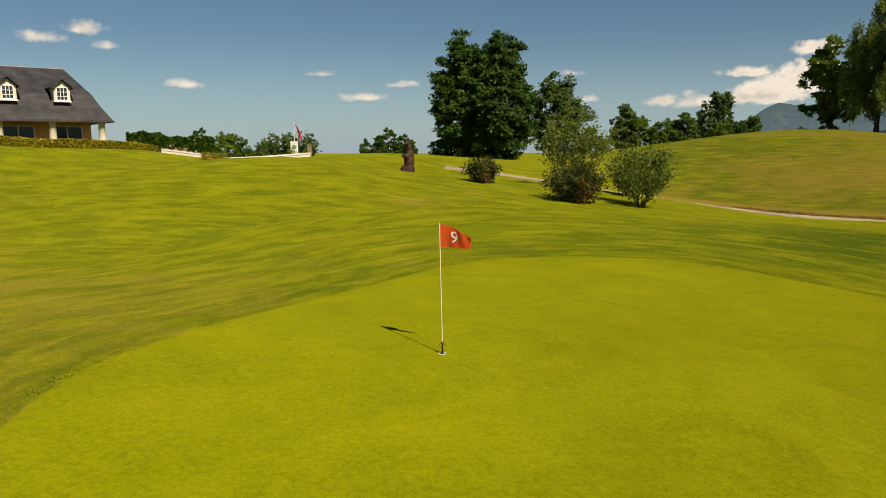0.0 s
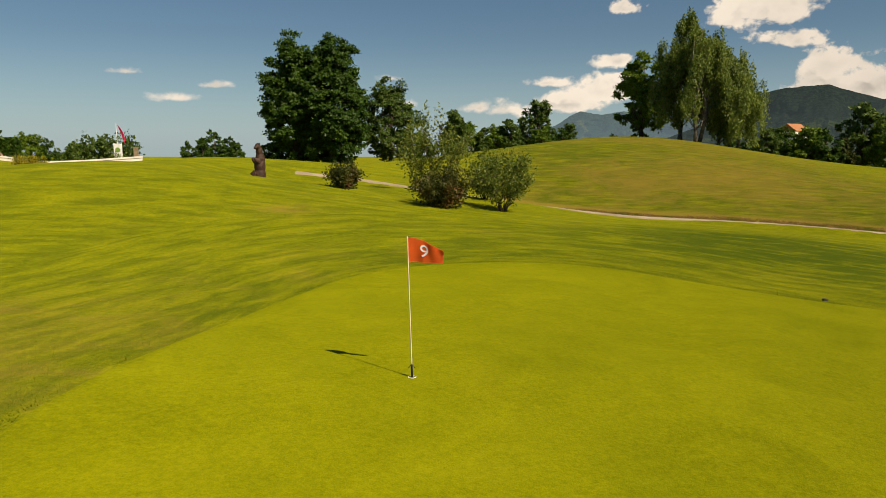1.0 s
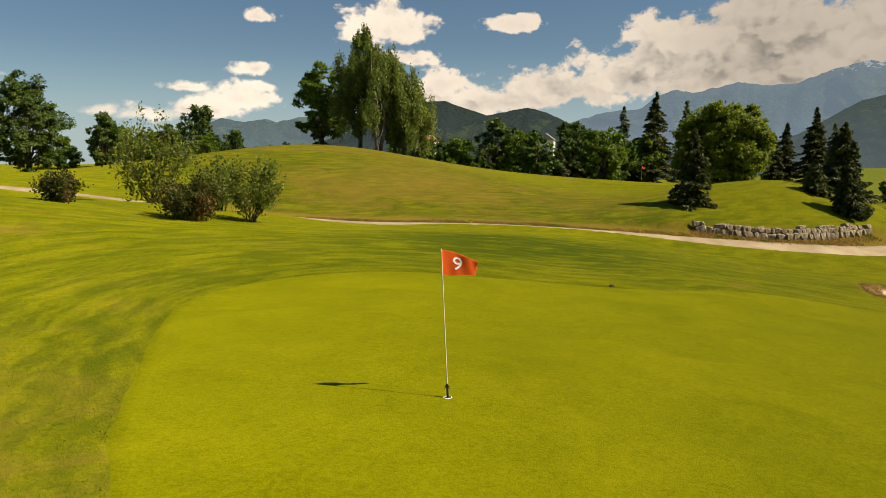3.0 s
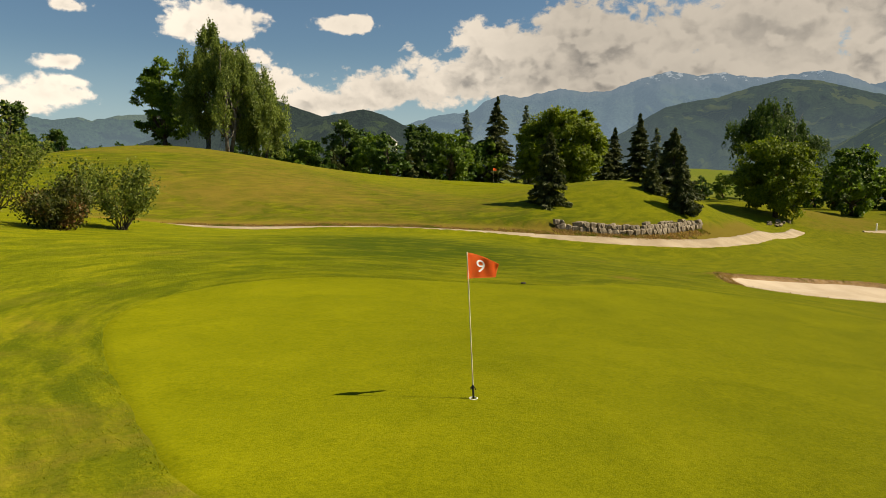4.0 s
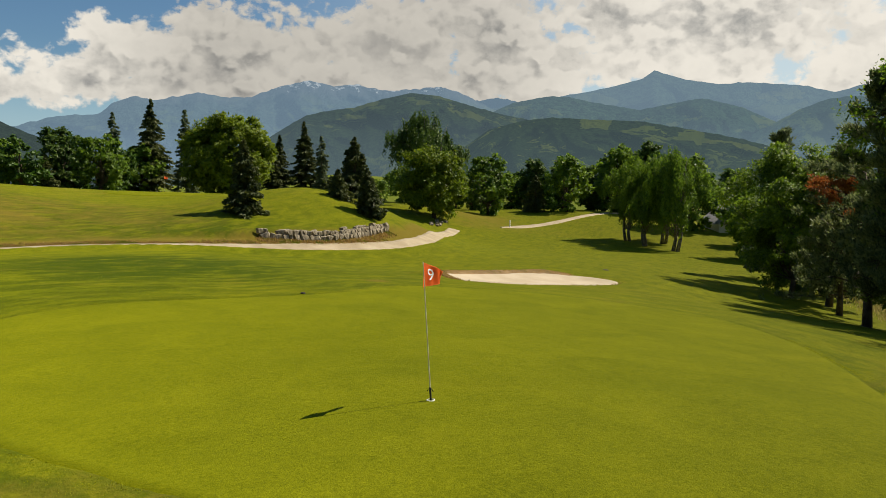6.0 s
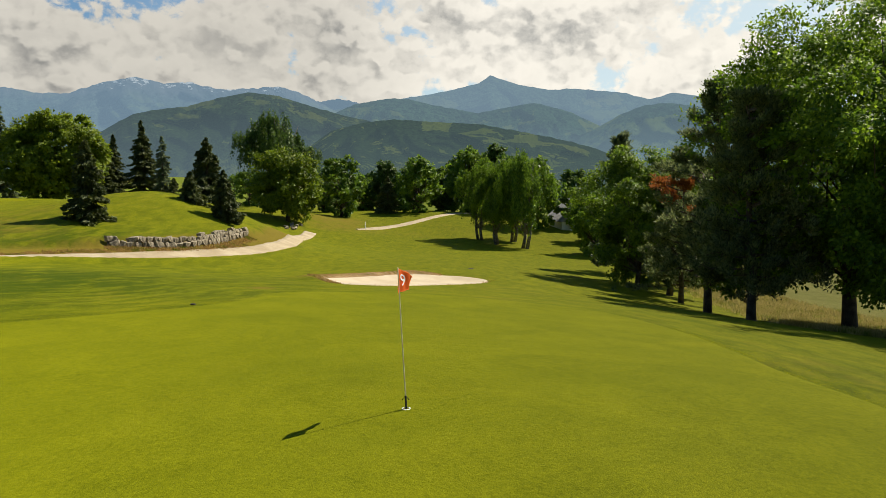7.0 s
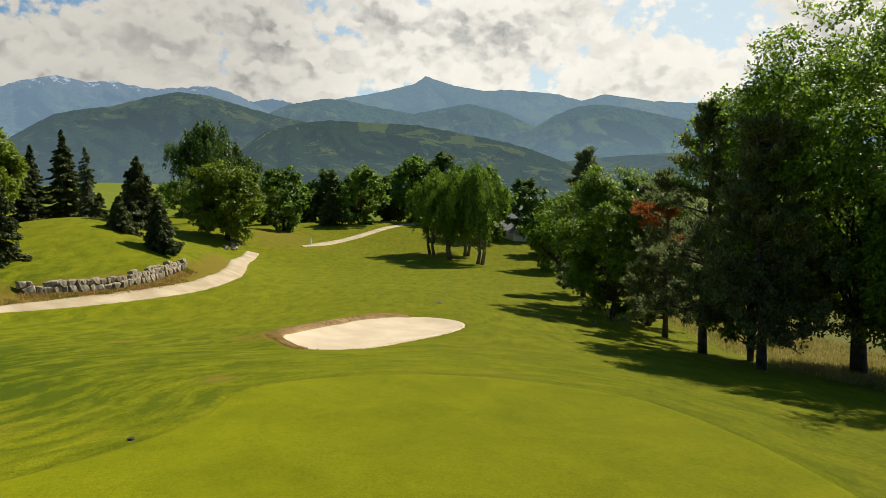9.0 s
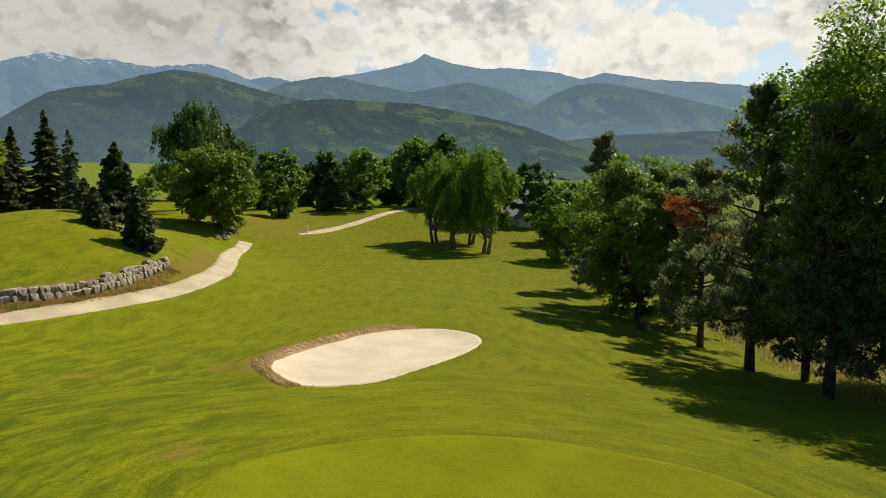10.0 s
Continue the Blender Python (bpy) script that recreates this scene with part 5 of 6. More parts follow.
# ---- flagstick in its hole ----
def flagstick(x, y, tip, cloth, label, number=""):
    """A thin pole in a cup, with a small flag that flies from its top."""
    z = z_at(x, y)
    root = tagged(new("flagstick"), label, "flagstick")
    root.location = (x, y, z)
    foot, top = Vector((0, 0, -0.12)), Vector(tip)
    v, f = tube([foot, top * 0.10, top * 0.55, top * 0.98, top, top * 1.004], [0.0095, 0.0095, 0.0085, 0.0075, 0.010, 0.004], 12)
    mesh_object("pole", v, f, M_CREAM, root, label="cream fibreglass pole")
    v, f = tube([Vector((0, 0, -0.02)), top * 0.045, top * 0.088, top * 0.092], [0.016, 0.016, 0.016, 0.010], 12)
    mesh_object("ferrule", v, f, M_BLACK, root, label="black lower sleeve")
    b = Bundle()
    b.add(tube([top * 0.082 + Vector((-0.05, 0, -0.035)), top * 0.10, top * 0.082 + Vector((0.05, 0, -0.035))], [0.007, 0.009, 0.007], 6))
    b.add(tube([top * 0.082 + Vector((0, -0.05, -0.035)), top * 0.10, top * 0.082 + Vector((0, 0.05, -0.035))], [0.007, 0.009, 0.007], 6))
    mesh_object("ball_lifter", b.v, b.f, M_BLACK, root)
    # cup: a white ring round a dark well
    bm = bmesh.new()
    ring = []
    for k in range(24):
        t = 2 * math.pi * k / 24
        c, s = math.cos(t), math.sin(t)
        ring.append([bm.verts.new((r * c, r * s, h)) for r, h in ((0.066, 0.006), (0.054, 0.009), (0.052, -0.10), (0.0, -0.10))])
    for k in range(24):
        a, b2 = ring[k], ring[(k + 1) % 24]
        for i in range(3):
            bm.faces.new((a[i], b2[i], b2[i + 1], a[i + 1]))
    part("cup", bm, M_WHITE, root, "white cup rim")
    # cloth
    side = Vector((0.53, 0.85, 0))
    nu, nv, length, height = 26, 16, 0.56, 0.385
    bm = bmesh.new()
    grid = []

    def cloth_at(a, b):
        """Place on the waving cloth: a along its length, b down its height (0 to 1)."""
        h0, h1 = radians(90), radians(90 + 40 * a)
        run = Vector((math.cos(h0) - math.cos(h1), math.sin(h1) - math.sin(h0), 0)) / radians(40)
        w = 0.045 * a ** 0.8 * math.sin(6.5 * a + 1.2 * b) + 0.014 * a * math.sin(15 * a - 3 * b + 1)
        droop = 0.20 * a ** 1.5 * (1 - 0.75 * b)
        return top * (1 - 0.002) + run * (length * (1 - 0.06 * b)) + side * w + Vector((0, 0, -height * b * (1 - 0.10 * a) - droop))

    for i in range(nu + 1):
        grid.append([bm.verts.new(cloth_at(i / nu, j / nv)) for j in range(nv + 1)])
    for i in range(nu):
        for j in range(nv):
            bm.faces.new((grid[i][j], grid[i + 1][j], grid[i + 1][j + 1], grid[i][j + 1]))
    bmesh.ops.solidify(bm, geom=bm.faces[:], thickness=0.002)
    cl = part("flag", bm, cloth, root, "waving flag cloth", True)
    if number:
        # the figure follows the folds on both faces of the cloth
        cu = bpy.data.curves.new("figure", "FONT")
        cu.body, cu.size, cu.align_x, cu.align_y = number, 0.30, "CENTER", "CENTER"
        tmp = new("figure", cu)
        me = bpy.data.meshes.new_from_object(tmp.evaluated_get(bpy.context.evaluated_depsgraph_get()))
        bpy.data.objects.remove(tmp)
        bm = bmesh.new()
        bm.from_mesh(me)
        bmesh.ops.triangulate(bm, faces=bm.faces[:])
        bmesh.ops.subdivide_edges(bm, edges=bm.edges[:], cuts=2, use_grid_fill=True)
        flat = [(v.co.x, v.co.y) for v in bm.verts]
        cx = (min(p[0] for p in flat) + max(p[0] for p in flat)) / 2
        cy = (min(p[1] for p in flat) + max(p[1] for p in flat)) / 2
        twin = bm.copy()
        for sign, bb in ((1, bm), (-1, twin)):
            for v, (px, py) in zip(bb.verts, flat):
                a, d = 0.47 - sign * (px - cx) * 1.1 / length, 0.47 - (py - cy) / height
                p = cloth_at(min(max(a, 0), 1), min(max(d, 0), 1))
                e = 0.01
                n = (cloth_at(min(a + e, 1), d) - cloth_at(a - e, d)).cross(cloth_at(a, min(d + e, 1)) - cloth_at(a, d - e)).normalized()
                v.co = p + n * (0.0045 * sign)
            part("figure", bb, M_WHITE, cl, "white figure on the flag")
    return root


flagstick(0.0, 0.0, (-0.045, 0.11, 2.13), M_FLAG, "golf flagstick with a waving red flag numbered 9", "9")
flagstick(70.5, 52.9, (0.0, 0.0, 2.1), M_FLAG, "distant flagstick with a small red flag")


# ---- carved bear ----
def bear_statue():
    rng = random.Random(3)
    x, y = -6.3, 36.4
    bm = bmesh.new()

    def lump(c, r, turn=(0, 0, 0)):
        bmesh.ops.create_icosphere(bm, subdivisions=3, radius=1.0, matrix=pose(*c, *turn) @ Matrix.Diagonal((*r, 1)))

    lump((0, 0, 0.62), (0.40, 0.36, 0.52))
    lump((0.02, 0, 1.10), (0.37, 0.33, 0.55))
    lump((0.05, 0, 1.50), (0.31, 0.29, 0.42))
    lump((0.0, -0.02, 1.92), (0.22, 0.23, 0.27))
    lump((-0.10, -0.05, 2.15), (0.20, 0.19, 0.20))
    lump((-0.28, -0.10, 2.10), (0.16, 0.10, 0.09), (0, -10, 0))
    lump((-0.02, 0.13, 2.30), (0.06, 0.05, 0.07))
    lump((-0.06, -0.20, 2.29), (0.06, 0.05, 0.07))
    lump((-0.26, 0.20, 1.42), (0.24, 0.11, 0.13), (0, 35, 10))
    lump((-0.26, -0.22, 1.40), (0.26, 0.11, 0.13), (0, 30, -10))
    lump((-0.05, 0.22, 0.22), (0.26, 0.17, 0.24))
    lump((-0.05, -0.22, 0.22), (0.26, 0.17, 0.24))
    lump((-0.22, 0.22, 0.08), (0.24, 0.15, 0.10))
    lump((-0.22, -0.22, 0.08), (0.24, 0.15, 0.10))
    lump((-0.48, -0.05, 0.36), (0.19, 0.18, 0.34))
    lump((-0.52, -0.08, 0.72), (0.14, 0.13, 0.15))
    lump((-0.63, -0.08, 0.72), (0.10, 0.07, 0.06))
    lump((-0.46, 0.02, 0.86), (0.05, 0.035, 0.07))
    lump((-0.50, -0.19, 0.85), (0.05, 0.035, 0.07))
    for v in bm.verts:
        n = noise.fractal(v.co * 5.5, 1.0, 2.0, 4)
        v.co += Vector((v.normal.x, v.normal.y, v.normal.z * 0.4)) * n * 0.03
    ob = part("bear_statue", bm, M_WOOD, None, "", True)
    m = ob.modifiers.new("melt", "REMESH")
    m.mode, m.voxel_size, m.use_smooth_shade = "VOXEL", 0.035, True
    tagged(ob, "dark carved wooden statue of a standing bear with a cub", "statue")
    ob.matrix_basis = pose(x, y, z_at(x, y) + 0.02, 0, 0, 34) @ Matrix.Diagonal((0.98, 0.98, 1.18, 1.0))
    base = bmesh.new()
    bmesh.ops.create_circle(base, cap_ends=True, radius=0.62, segments=18)
    r = bmesh.ops.extrude_face_region(base, geom=base.faces[:])
    bmesh.ops.translate(base, vec=(0, 0, 0.10), verts=[v for v in r["geom"] if isinstance(v, bmesh.types.BMVert)])
    for v in base.verts:
        v.co.x *= 1.25
        v.co += Vector((rng.uniform(-.05, .05), rng.uniform(-.05, .05), 0))
    slab = part("plinth", base, M_PALE)
    tagged(slab, "pale flat stone plinth under the carved bear", "plinth")
    slab.matrix_basis = pose(x + 0.15, y, z_at(x, y) - 0.06)
    for k, (dx, dy, s) in enumerate(((-1.15, -0.1, .13), (-1.5, 0.2, .16), (-1.75, -0.2, .11))):
        st = bmesh.new()
        bmesh.ops.create_icosphere(st, subdivisions=2, radius=s)
        for v in st.verts:
            v.co += v.co * noise.noise(v.co * 9 + Vector((k, 0, 0))) * 0.5
        ob = part("stone", st, M_STONE if k else M_DARKWATER)
        tagged(ob, "small dark stone on the lawn by the statue", "stone", "stones by the statue")
        ob.matrix_basis = pose(x + dx, y + dy, z_at(x + dx, y + dy) + s * 0.4)


bear_statue()


# ---- club house ----
def club_house():
    """Slate roof with a kicked eave, two dormers, a porch on round columns."""
    origin = Vector((-33.2, 45.2, 0))
    u, v = Vector((-0.684, -0.730, 0)), Vector((-0.730, 0.684, 0))
    floor = 2.75
    place = Matrix.Translation((origin.x, origin.y, floor)) @ Matrix(((u.x, v.x, 0, 0), (u.y, v.y, 0, 0), (0, 0, 1, 0), (0, 0, 0, 1)))
    root = tagged(new("club_house"), "long club house with steep slate roof and orange walls", "house")
    root.matrix_basis = place
    L, D, E, R = 26.0, 11.0, 2.95, 7.45         # length, depth, eave and ridge height
    bm = bmesh.new()
    box(bm, (0.75, 1.4, -1.2), (L - 0.6, D - 0.6, E + 0.25), 0.01)
    part("wall", bm, M_RENDER, root, "orange rendered wall")
    bm = bmesh.new()
    box(bm, (-0.2, -0.2, -1.2), (L, 1.38, 0.0), 0.02)
    part("porch_floor", bm, M_PALE, root, "pale stone porch floor")

    def level(inset_u, inset_v, z):
        return [Vector((inset_u - 0.5, inset_v - 0.5, z)), Vector((L + 0.5 - inset_u, inset_v - 0.5, z)), Vector((L + 0.5 - inset_u, D + 0.5 - inset_v, z)), Vector((inset_u - 0.5, D + 0.5 - inset_v, z))]

    bm = bmesh.new()
    rings = [level(0, 0, E - 0.12), level(0, 0, E), level(0.55, 1.05, E + 1.05), level(0.95, 2.0, E + 2.10)]
    vs = [[bm.verts.new(p) for p in r] for r in rings]
    for a, b in zip(vs[:-1], vs[1:]):
        for k in range(4):
            bm.faces.new((a[k], a[(k + 1) % 4], b[(k + 1) % 4], b[k]))
    m = (D + 1.0) / 2 - 0.5
    r0, r1 = bm.verts.new((1.55, m, R)), bm.verts.new((L - 1.55, m, R))
    t = vs[-1]
    bm.faces.new((t[0], t[1], r1, r0))
    bm.faces.new((t[1], t[2], r1))
    bm.faces.new((t[2], t[3], r0, r1))
    bm.faces.new((t[3], t[0], r0))
    bm.faces.new(vs[0][::-1])
    roof = part("roof", bm, M_SLATE, root, "dark grey slate roof")
    bm = bmesh.new()
    box(bm, (-0.56, -0.60, E - 0.20), (L + 0.56, -0.50, E - 0.06), 0.02)
    box(bm, (-0.60, -0.60, E - 0.20), (-0.50, D + 0.56, E - 0.06), 0.02)
    part("gutter", bm, M_SLATE, roof, "dark gutter")
    bm = bmesh.new()
    box(bm, (1.55, m - 0.09, R - 0.06), (L - 1.55, m + 0.09, R + 0.05), 0.03)
    part("ridge_cap", bm, M_GREYROOF, roof)
    for ux in (4.1, 4.35, 12):
        v_, f_ = tube([(ux, 4.1, R - 1.3), (ux, 4.1, R - 0.75)], [0.07, 0.07], 8)
        mesh_object("vent_pipe", v_, f_, M_BLACK, roof)
    # columns
    for k in range(7):
        c = 0.25 + k * 3.68
        v_, f_ = tube([(c, 0.1, -0.05), (c, 0.1, 0.12), (c, 0.1, 0.16), (c, 0.1, 1.5), (c, 0.1, E - 0.30), (c, 0.1, E - 0.26), (c, 0.1, E - 0.12)], [0.34, 0.34, 0.28, 0.28, 0.25, 0.34, 0.34], 20)
        mesh_object("column", v_, f_, M_CREAM, root, label="round cream column")
    # wide sliding windows under the porch
    for lo in (1.42, 4.95, 8.65, 12.3):
        w = new("window")
        w.parent = root
        w["label"] = "wide dark sliding window with a cream frame"
        bm = bmesh.new()
        y0, y1 = 1.28, 1.42
        for a, b in (((lo, y0, 0.05), (lo + 0.10, y1, 2.52)), ((lo + 2.25, y0, 0.05), (lo + 2.35, y1, 2.52)), ((lo + 0.10, y0, 2.42), (lo + 2.25, y1, 2.52)), ((lo + 0.10, y0, 0.05), (lo + 2.25, y1, 0.13)), ((lo + 1.135, y0, 0.13), (lo + 1.215, y1, 2.42))):
            box(bm, a, b, 0.008)
        part("frame", bm, M_CREAM, w)
        for a in (lo + 0.10, lo + 1.215):
            bm = bmesh.new()
            box(bm, (a, 1.34, 0.13), (a + 1.035, 1.37, 2.42))
            part("pane", bm, M_GLASS, w)
    # dormers
    for c in (2.95, 6.75, 10.55, 14.35):
        d = new("dormer")
        d.parent = root
        d["label"] = "dormer with a white paned window and slate gable"
        z0, w, h, front = E + 1.42, 0.60, 1.15, 0.50
        bm = bmesh.new()
        box(bm, (c - w, front, z0), (c + w, front + 3.2, z0 + h), 0.01)
        a = [bm.verts.new((c + s, yy, z)) for yy in (front - 0.02, front + 3.2) for s, z in ((-w - 0.05, z0 + h), (w + 0.05, z0 + h), (0, z0 + h + 0.55))]
        bm.faces.new((a[0], a[1], a[2]))
        bm.faces.new((a[3], a[5], a[4]))
        for i, j in ((0, 1), (1, 2), (2, 0)):
            bm.faces.new((a[i], a[i + 3], a[j + 3], a[j]))
        part("cheek", bm, M_CREAM, d, "cream dormer front and cheeks")
        bm = bmesh.new()
        for s in (-1, 1):
            p = [(c + s * (w + 0.22), z0 + h - 0.10), (c, z0 + h + 0.64), (c, z0 + h + 0.73), (c + s * (w + 0.27), z0 + h - 0.03)]
            q = [[bm.verts.new((px, yy, pz)) for px, pz in p] for yy in (front - 0.35, front + 3.4)]
            bm.faces.new(q[0])
            bm.faces.new(q[1][::-1])
            for i in range(4):
                bm.faces.new((q[0][i], q[0][(i + 1) % 4], q[1][(i + 1) % 4], q[1][i]))
        part("dormer_roof", bm, M_SLATE, d)
        bm = bmesh.new()
        x0, x1, y0, y1 = c - 0.45, c + 0.45, front - 0.06, front + 0.02
        box(bm, (x0, y0, z0 + 0.08), (x0 + 0.09, y1, z0 + 1.20), 0.006)
        box(bm, (x1 - 0.09, y0, z0 + 0.08), (x1, y1, z0 + 1.20), 0.006)
        for zz in (0.08, 0.43, 0.77, 1.11):
            box(bm, (x0 + 0.09, y0, z0 + zz), (x1 - 0.09, y1, z0 + zz + (0.09 if zz in (0.08, 1.11) else 0.04)), 0.004)
        for k in (1, 2):
            xx = x0 + 0.09 + 0.72 * k / 3
            box(bm, (xx - 0.02, y0 + 0.004, z0 + 0.17), (xx + 0.02, y1 - 0.004, z0 + 1.11))
        part("window_frame", bm, M_WHITE, d, "white window frame")
        bm = bmesh.new()
        box(bm, (x0 + 0.09, front - 0.03, z0 + 0.17), (x1 - 0.09, front - 0.012, z0 + 1.11))
        part("pane", bm, M_GLASS, d)
        bm = bmesh.new()
        box(bm, (c - 0.66, front - 0.14, z0 - 0.02), (c + 0.66, front + 0.05, z0 + 0.07), 0.01)
        part("sill", bm, M_WHITE, d)
    return place


HOUSE = club_house()


def hedge(name, a, b, width, height, seed, mat, leaves, size, label, base=0.0):
    """A clipped hedge between two points of the plan: a twiggy core under a skin of leaves."""
    rng = np.random.default_rng(seed)
    a, b = np.array(a, float), np.array(b, float)
    d = b - a
    length = np.linalg.norm(d)
    d /= length
    n = np.array([-d[1], d[0]])
    root = tagged(new(name), label, "hedge")
    t, s, h = rng.uniform(0, length, leaves), rng.uniform(-1, 1, leaves), rng.uniform(0.02, 1, leaves)
    face = rng.integers(0, 3, leaves)
    s = np.where(face == 0, s, np.sign(s) * rng.uniform(0.82, 1.04, leaves))
    h = np.where(face == 0, rng.uniform(0.88, 1.04, leaves), h)
    x, y = a[0] + d[0] * t + n[0] * s * width / 2, a[1] + d[1] * t + n[1] * s * width / 2
    z = land_z(x, y) + base + h * height * (1 + 0.05 * np.sin(t * 1.3) + 0.03 * np.sin(t * 4.1))
    c = np.stack([x, y, z], -1)
    ob = new("foliage", card_mesh("foliage", leaf_cards(c, rng.normal(size=(leaves, 3)), size, rng, 0.7), mat))
    ob.parent = root
    bm = bmesh.new()
    steps = max(2, int(length))
    rings = []
    for k in range(steps + 1):
        p = a + d * length * k / steps
        z0 = z_at(p[0], p[1]) + base
        rings.append([bm.verts.new((p[0] + n[0] * q * width * 0.42, p[1] + n[1] * q * width * 0.42, z0 + zz)) for q, zz in ((-1, -0.1), (-1, height * 0.88), (1, height * 0.88), (1, -0.1))])
    for p, q in zip(rings[:-1], rings[1:]):
        for k in range(3):
            bm.faces.new((p[k], p[k + 1], q[k + 1], q[k]))
    part("core", bm, mat, root)
    return root


def near_house(uu, vv):
    p = HOUSE @ Vector((uu, vv, 0))
    return (p.x, p.y)


hedge("hedge", near_house(-2.6, -4.2), near_house(18.0, -4.2), 1.0, 0.66, 5, M_HEDGE, 14000, 0.16, "clipped golden-green hedge before the club house")
hedge("hedge", (-29.4, 57.6), (-36.4, 54.0), 2.4, 2.6, 6, M_OAKLEAF, 14000, 0.34, "tall dark green hedge behind the club house")
stand(make_shrub("rose_bush", 0.8, 0.9, 91, M_SHRUBLEAF, 700, 0.12, 9, "rose bush with pale pink blooms by the hedge", "bush"), *near_house(-4.6, -3.6))
bloom = leaf("rose_petal", (0.50, 0.22, 0.18), (0.72, 0.48, 0.40), 0.3)
rr = np.random.default_rng(4)
cc = rr.normal(size=(260, 3)) * np.array([0.8, 0.45, 0.2]) + np.array([*near_house(-4.6, -3.6), 0])
cc[:, 2] += land_z(cc[:, 0], cc[:, 1]) + 0.62
ob = new("rose_blooms", card_mesh("rose_blooms", leaf_cards(cc, rr.normal(size=(260, 3)), 0.17, rr, 0.9), bloom))
tagged(ob, "pale pink rose blooms on the bush", "flowers", kind="stuff")


# ---- low walls, sign and pennant by the drive ----
def low_wall(a, b, height, label, thick=0.35):
    """A coped wall that follows the ground between two points."""
    a, b = Vector(a), Vector(b)
    n = max(3, int((b - a).length / 1.2))
    side = Vector((-(b - a).y, (b - a).x)).normalized() * thick / 2
    root = tagged(new("low_wall"), label, "wall", "low walls along the drive")
    for name, lo, hi, wide in (("masonry", -0.3, height - 0.10, 1.0), ("coping", height - 0.10, height, 1.3)):
        bm = bmesh.new()
        rings = []
        for k in range(n + 1):
            p = a + (b - a) * k / n
            z = z_at(p.x, p.y)
            rings.append([bm.verts.new((p.x + side.x * s * wide, p.y + side.y * s * wide, z + h)) for s, h in ((-1, lo), (-1, hi), (1, hi), (1, lo))])
        for p, q in zip(rings[:-1], rings[1:]):
            for k in range(4):
                bm.faces.new((p[k], p[(k + 1) % 4], q[(k + 1) % 4], q[k]))
        bm.faces.new(rings[0][::-1])
        bm.faces.new(rings[-1])
        part(name, bm, M_PALE, root)


low_wall((-26.0, 40.6), (-23.2, 41.8), 0.30, "low pale stone wall along the drive")
low_wall((-24.6, 44.6), (-19.6, 47.0), 0.42, "long low pale stone wall along the drive")
low_wall((-20.4, 39.6), (-15.8, 45.0), 0.34, "low pale stone wall beside the lawn")


def board_sign(x, y):
    z = z_at(x, y)
    root = tagged(new("sign"), "white upright sign board with a green emblem", "sign")
    root.matrix_basis = pose(x, y, z, 0, 0, -4)
    bm = bmesh.new()
    box(bm, (-0.36, -0.03, 1.15), (0.36, 0.03, 2.45), 0.012)
    part("board", bm, M_WHITE, root, "white board")
    for s in (-0.33, 0.33):
        v, f = tube([(s, 0.06, -0.2), (s, 0.06, 2.5)], [0.035, 0.03], 8)
        mesh_object("post", v, f, M_WHITE, root)
    bm = bmesh.new()
    bmesh.ops.create_circle(bm, cap_ends=True, radius=0.22, segments=28, matrix=pose(0, -0.036, 1.90, 90))
    bmesh.ops.create_circle(bm, cap_ends=True, radius=0.09, segments=20, matrix=pose(0.02, -0.036, 1.50, 90))
    part("emblem", bm, M_LEAFGREEN, root, "round green emblem")


def pennant(x, y, h):
    z = z_at(x, y)
    root = tagged(new("pennant"), "tall bright pink feather flag on a thin pole", "flag")
    root.location = (x, y, z)
    v, f = tube([(0, 0, -0.3), (0, 0, h * 0.5), (-0.02, 0, h)], [0.03, 0.022, 0.010], 8)
    mesh_object("pole", v, f, M_WHITE, root)
    bm = bmesh.new()
    rows = []
    for i in range(17):
        a = i / 16
        w = 0.10 + 0.42 * math.sin(math.pi * min(1, 0.12 + 0.8 * a))
        rows.append([bm.verts.new((0.02 + 0.62 * a + w * b - 0.2 * b, 0.10 * math.sin(5 * a + 2 * b), h - 0.02 - 1.70 * a - 0.12 * b)) for b in (0, 0.33, 0.66, 1.0)])
    for p, q in zip(rows[:-1], rows[1:]):
        for k in range(3):
            bm.faces.new((p[k], p[k + 1], q[k + 1], q[k]))
    bmesh.ops.solidify(bm, geom=bm.faces[:], thickness=0.004)
    part("cloth", bm, M_PINK, root, "pink cloth", True)


def wooden_post(x, y, w, h, label, mat=None, category="post"):
    bm = bmesh.new()
    box(bm, (-w / 2, -w / 2, -0.2), (w / 2, w / 2, h), w * 0.08)
    for vtx in bm.verts:
        if vtx.co.z > h * 0.9:
            vtx.co.x *= 0.9
            vtx.co.y *= 0.9
    ob = part("post", bm, mat or M_POST)
    tagged(ob, label, category)
    ob.matrix_basis = pose(x, y, z_at(x, y), 1.5, -1.0, 12)
    return ob


board_sign(-20.95, 57.0)
pennant(-22.0, 60.5, 4.5)
wooden_post(-19.5, 57.4, 0.46, 2.15, "square weathered stone-coloured post on the lawn")
wooden_post(-20.1, 57.0, 0.12, 0.85, "thin pale marker post beside the sign", M_PALE)
stand(make_shrub("shrub", 1.7, 1.15, 92, M_SHRUBLEAF, 900, 0.13, 9, "low green shrub at the foot of the sign", sparse=0.3), -20.4, 56.2)
for k, (sx, sy, sh, sr) in enumerate(((-27.5, 80.0, 4.6, 2.4), (-29.6, 79.0, 4.6, 2.2), (-31.5, 78.0, 3.6, 2.0))):
    stand(make_shrub("shrub", sh, sr, 93 + k, M_ASHLEAF, 1500, 0.34, 15, "loose airy grey-green bush behind the drive", "bush", sparse=0.8), sx, sy)

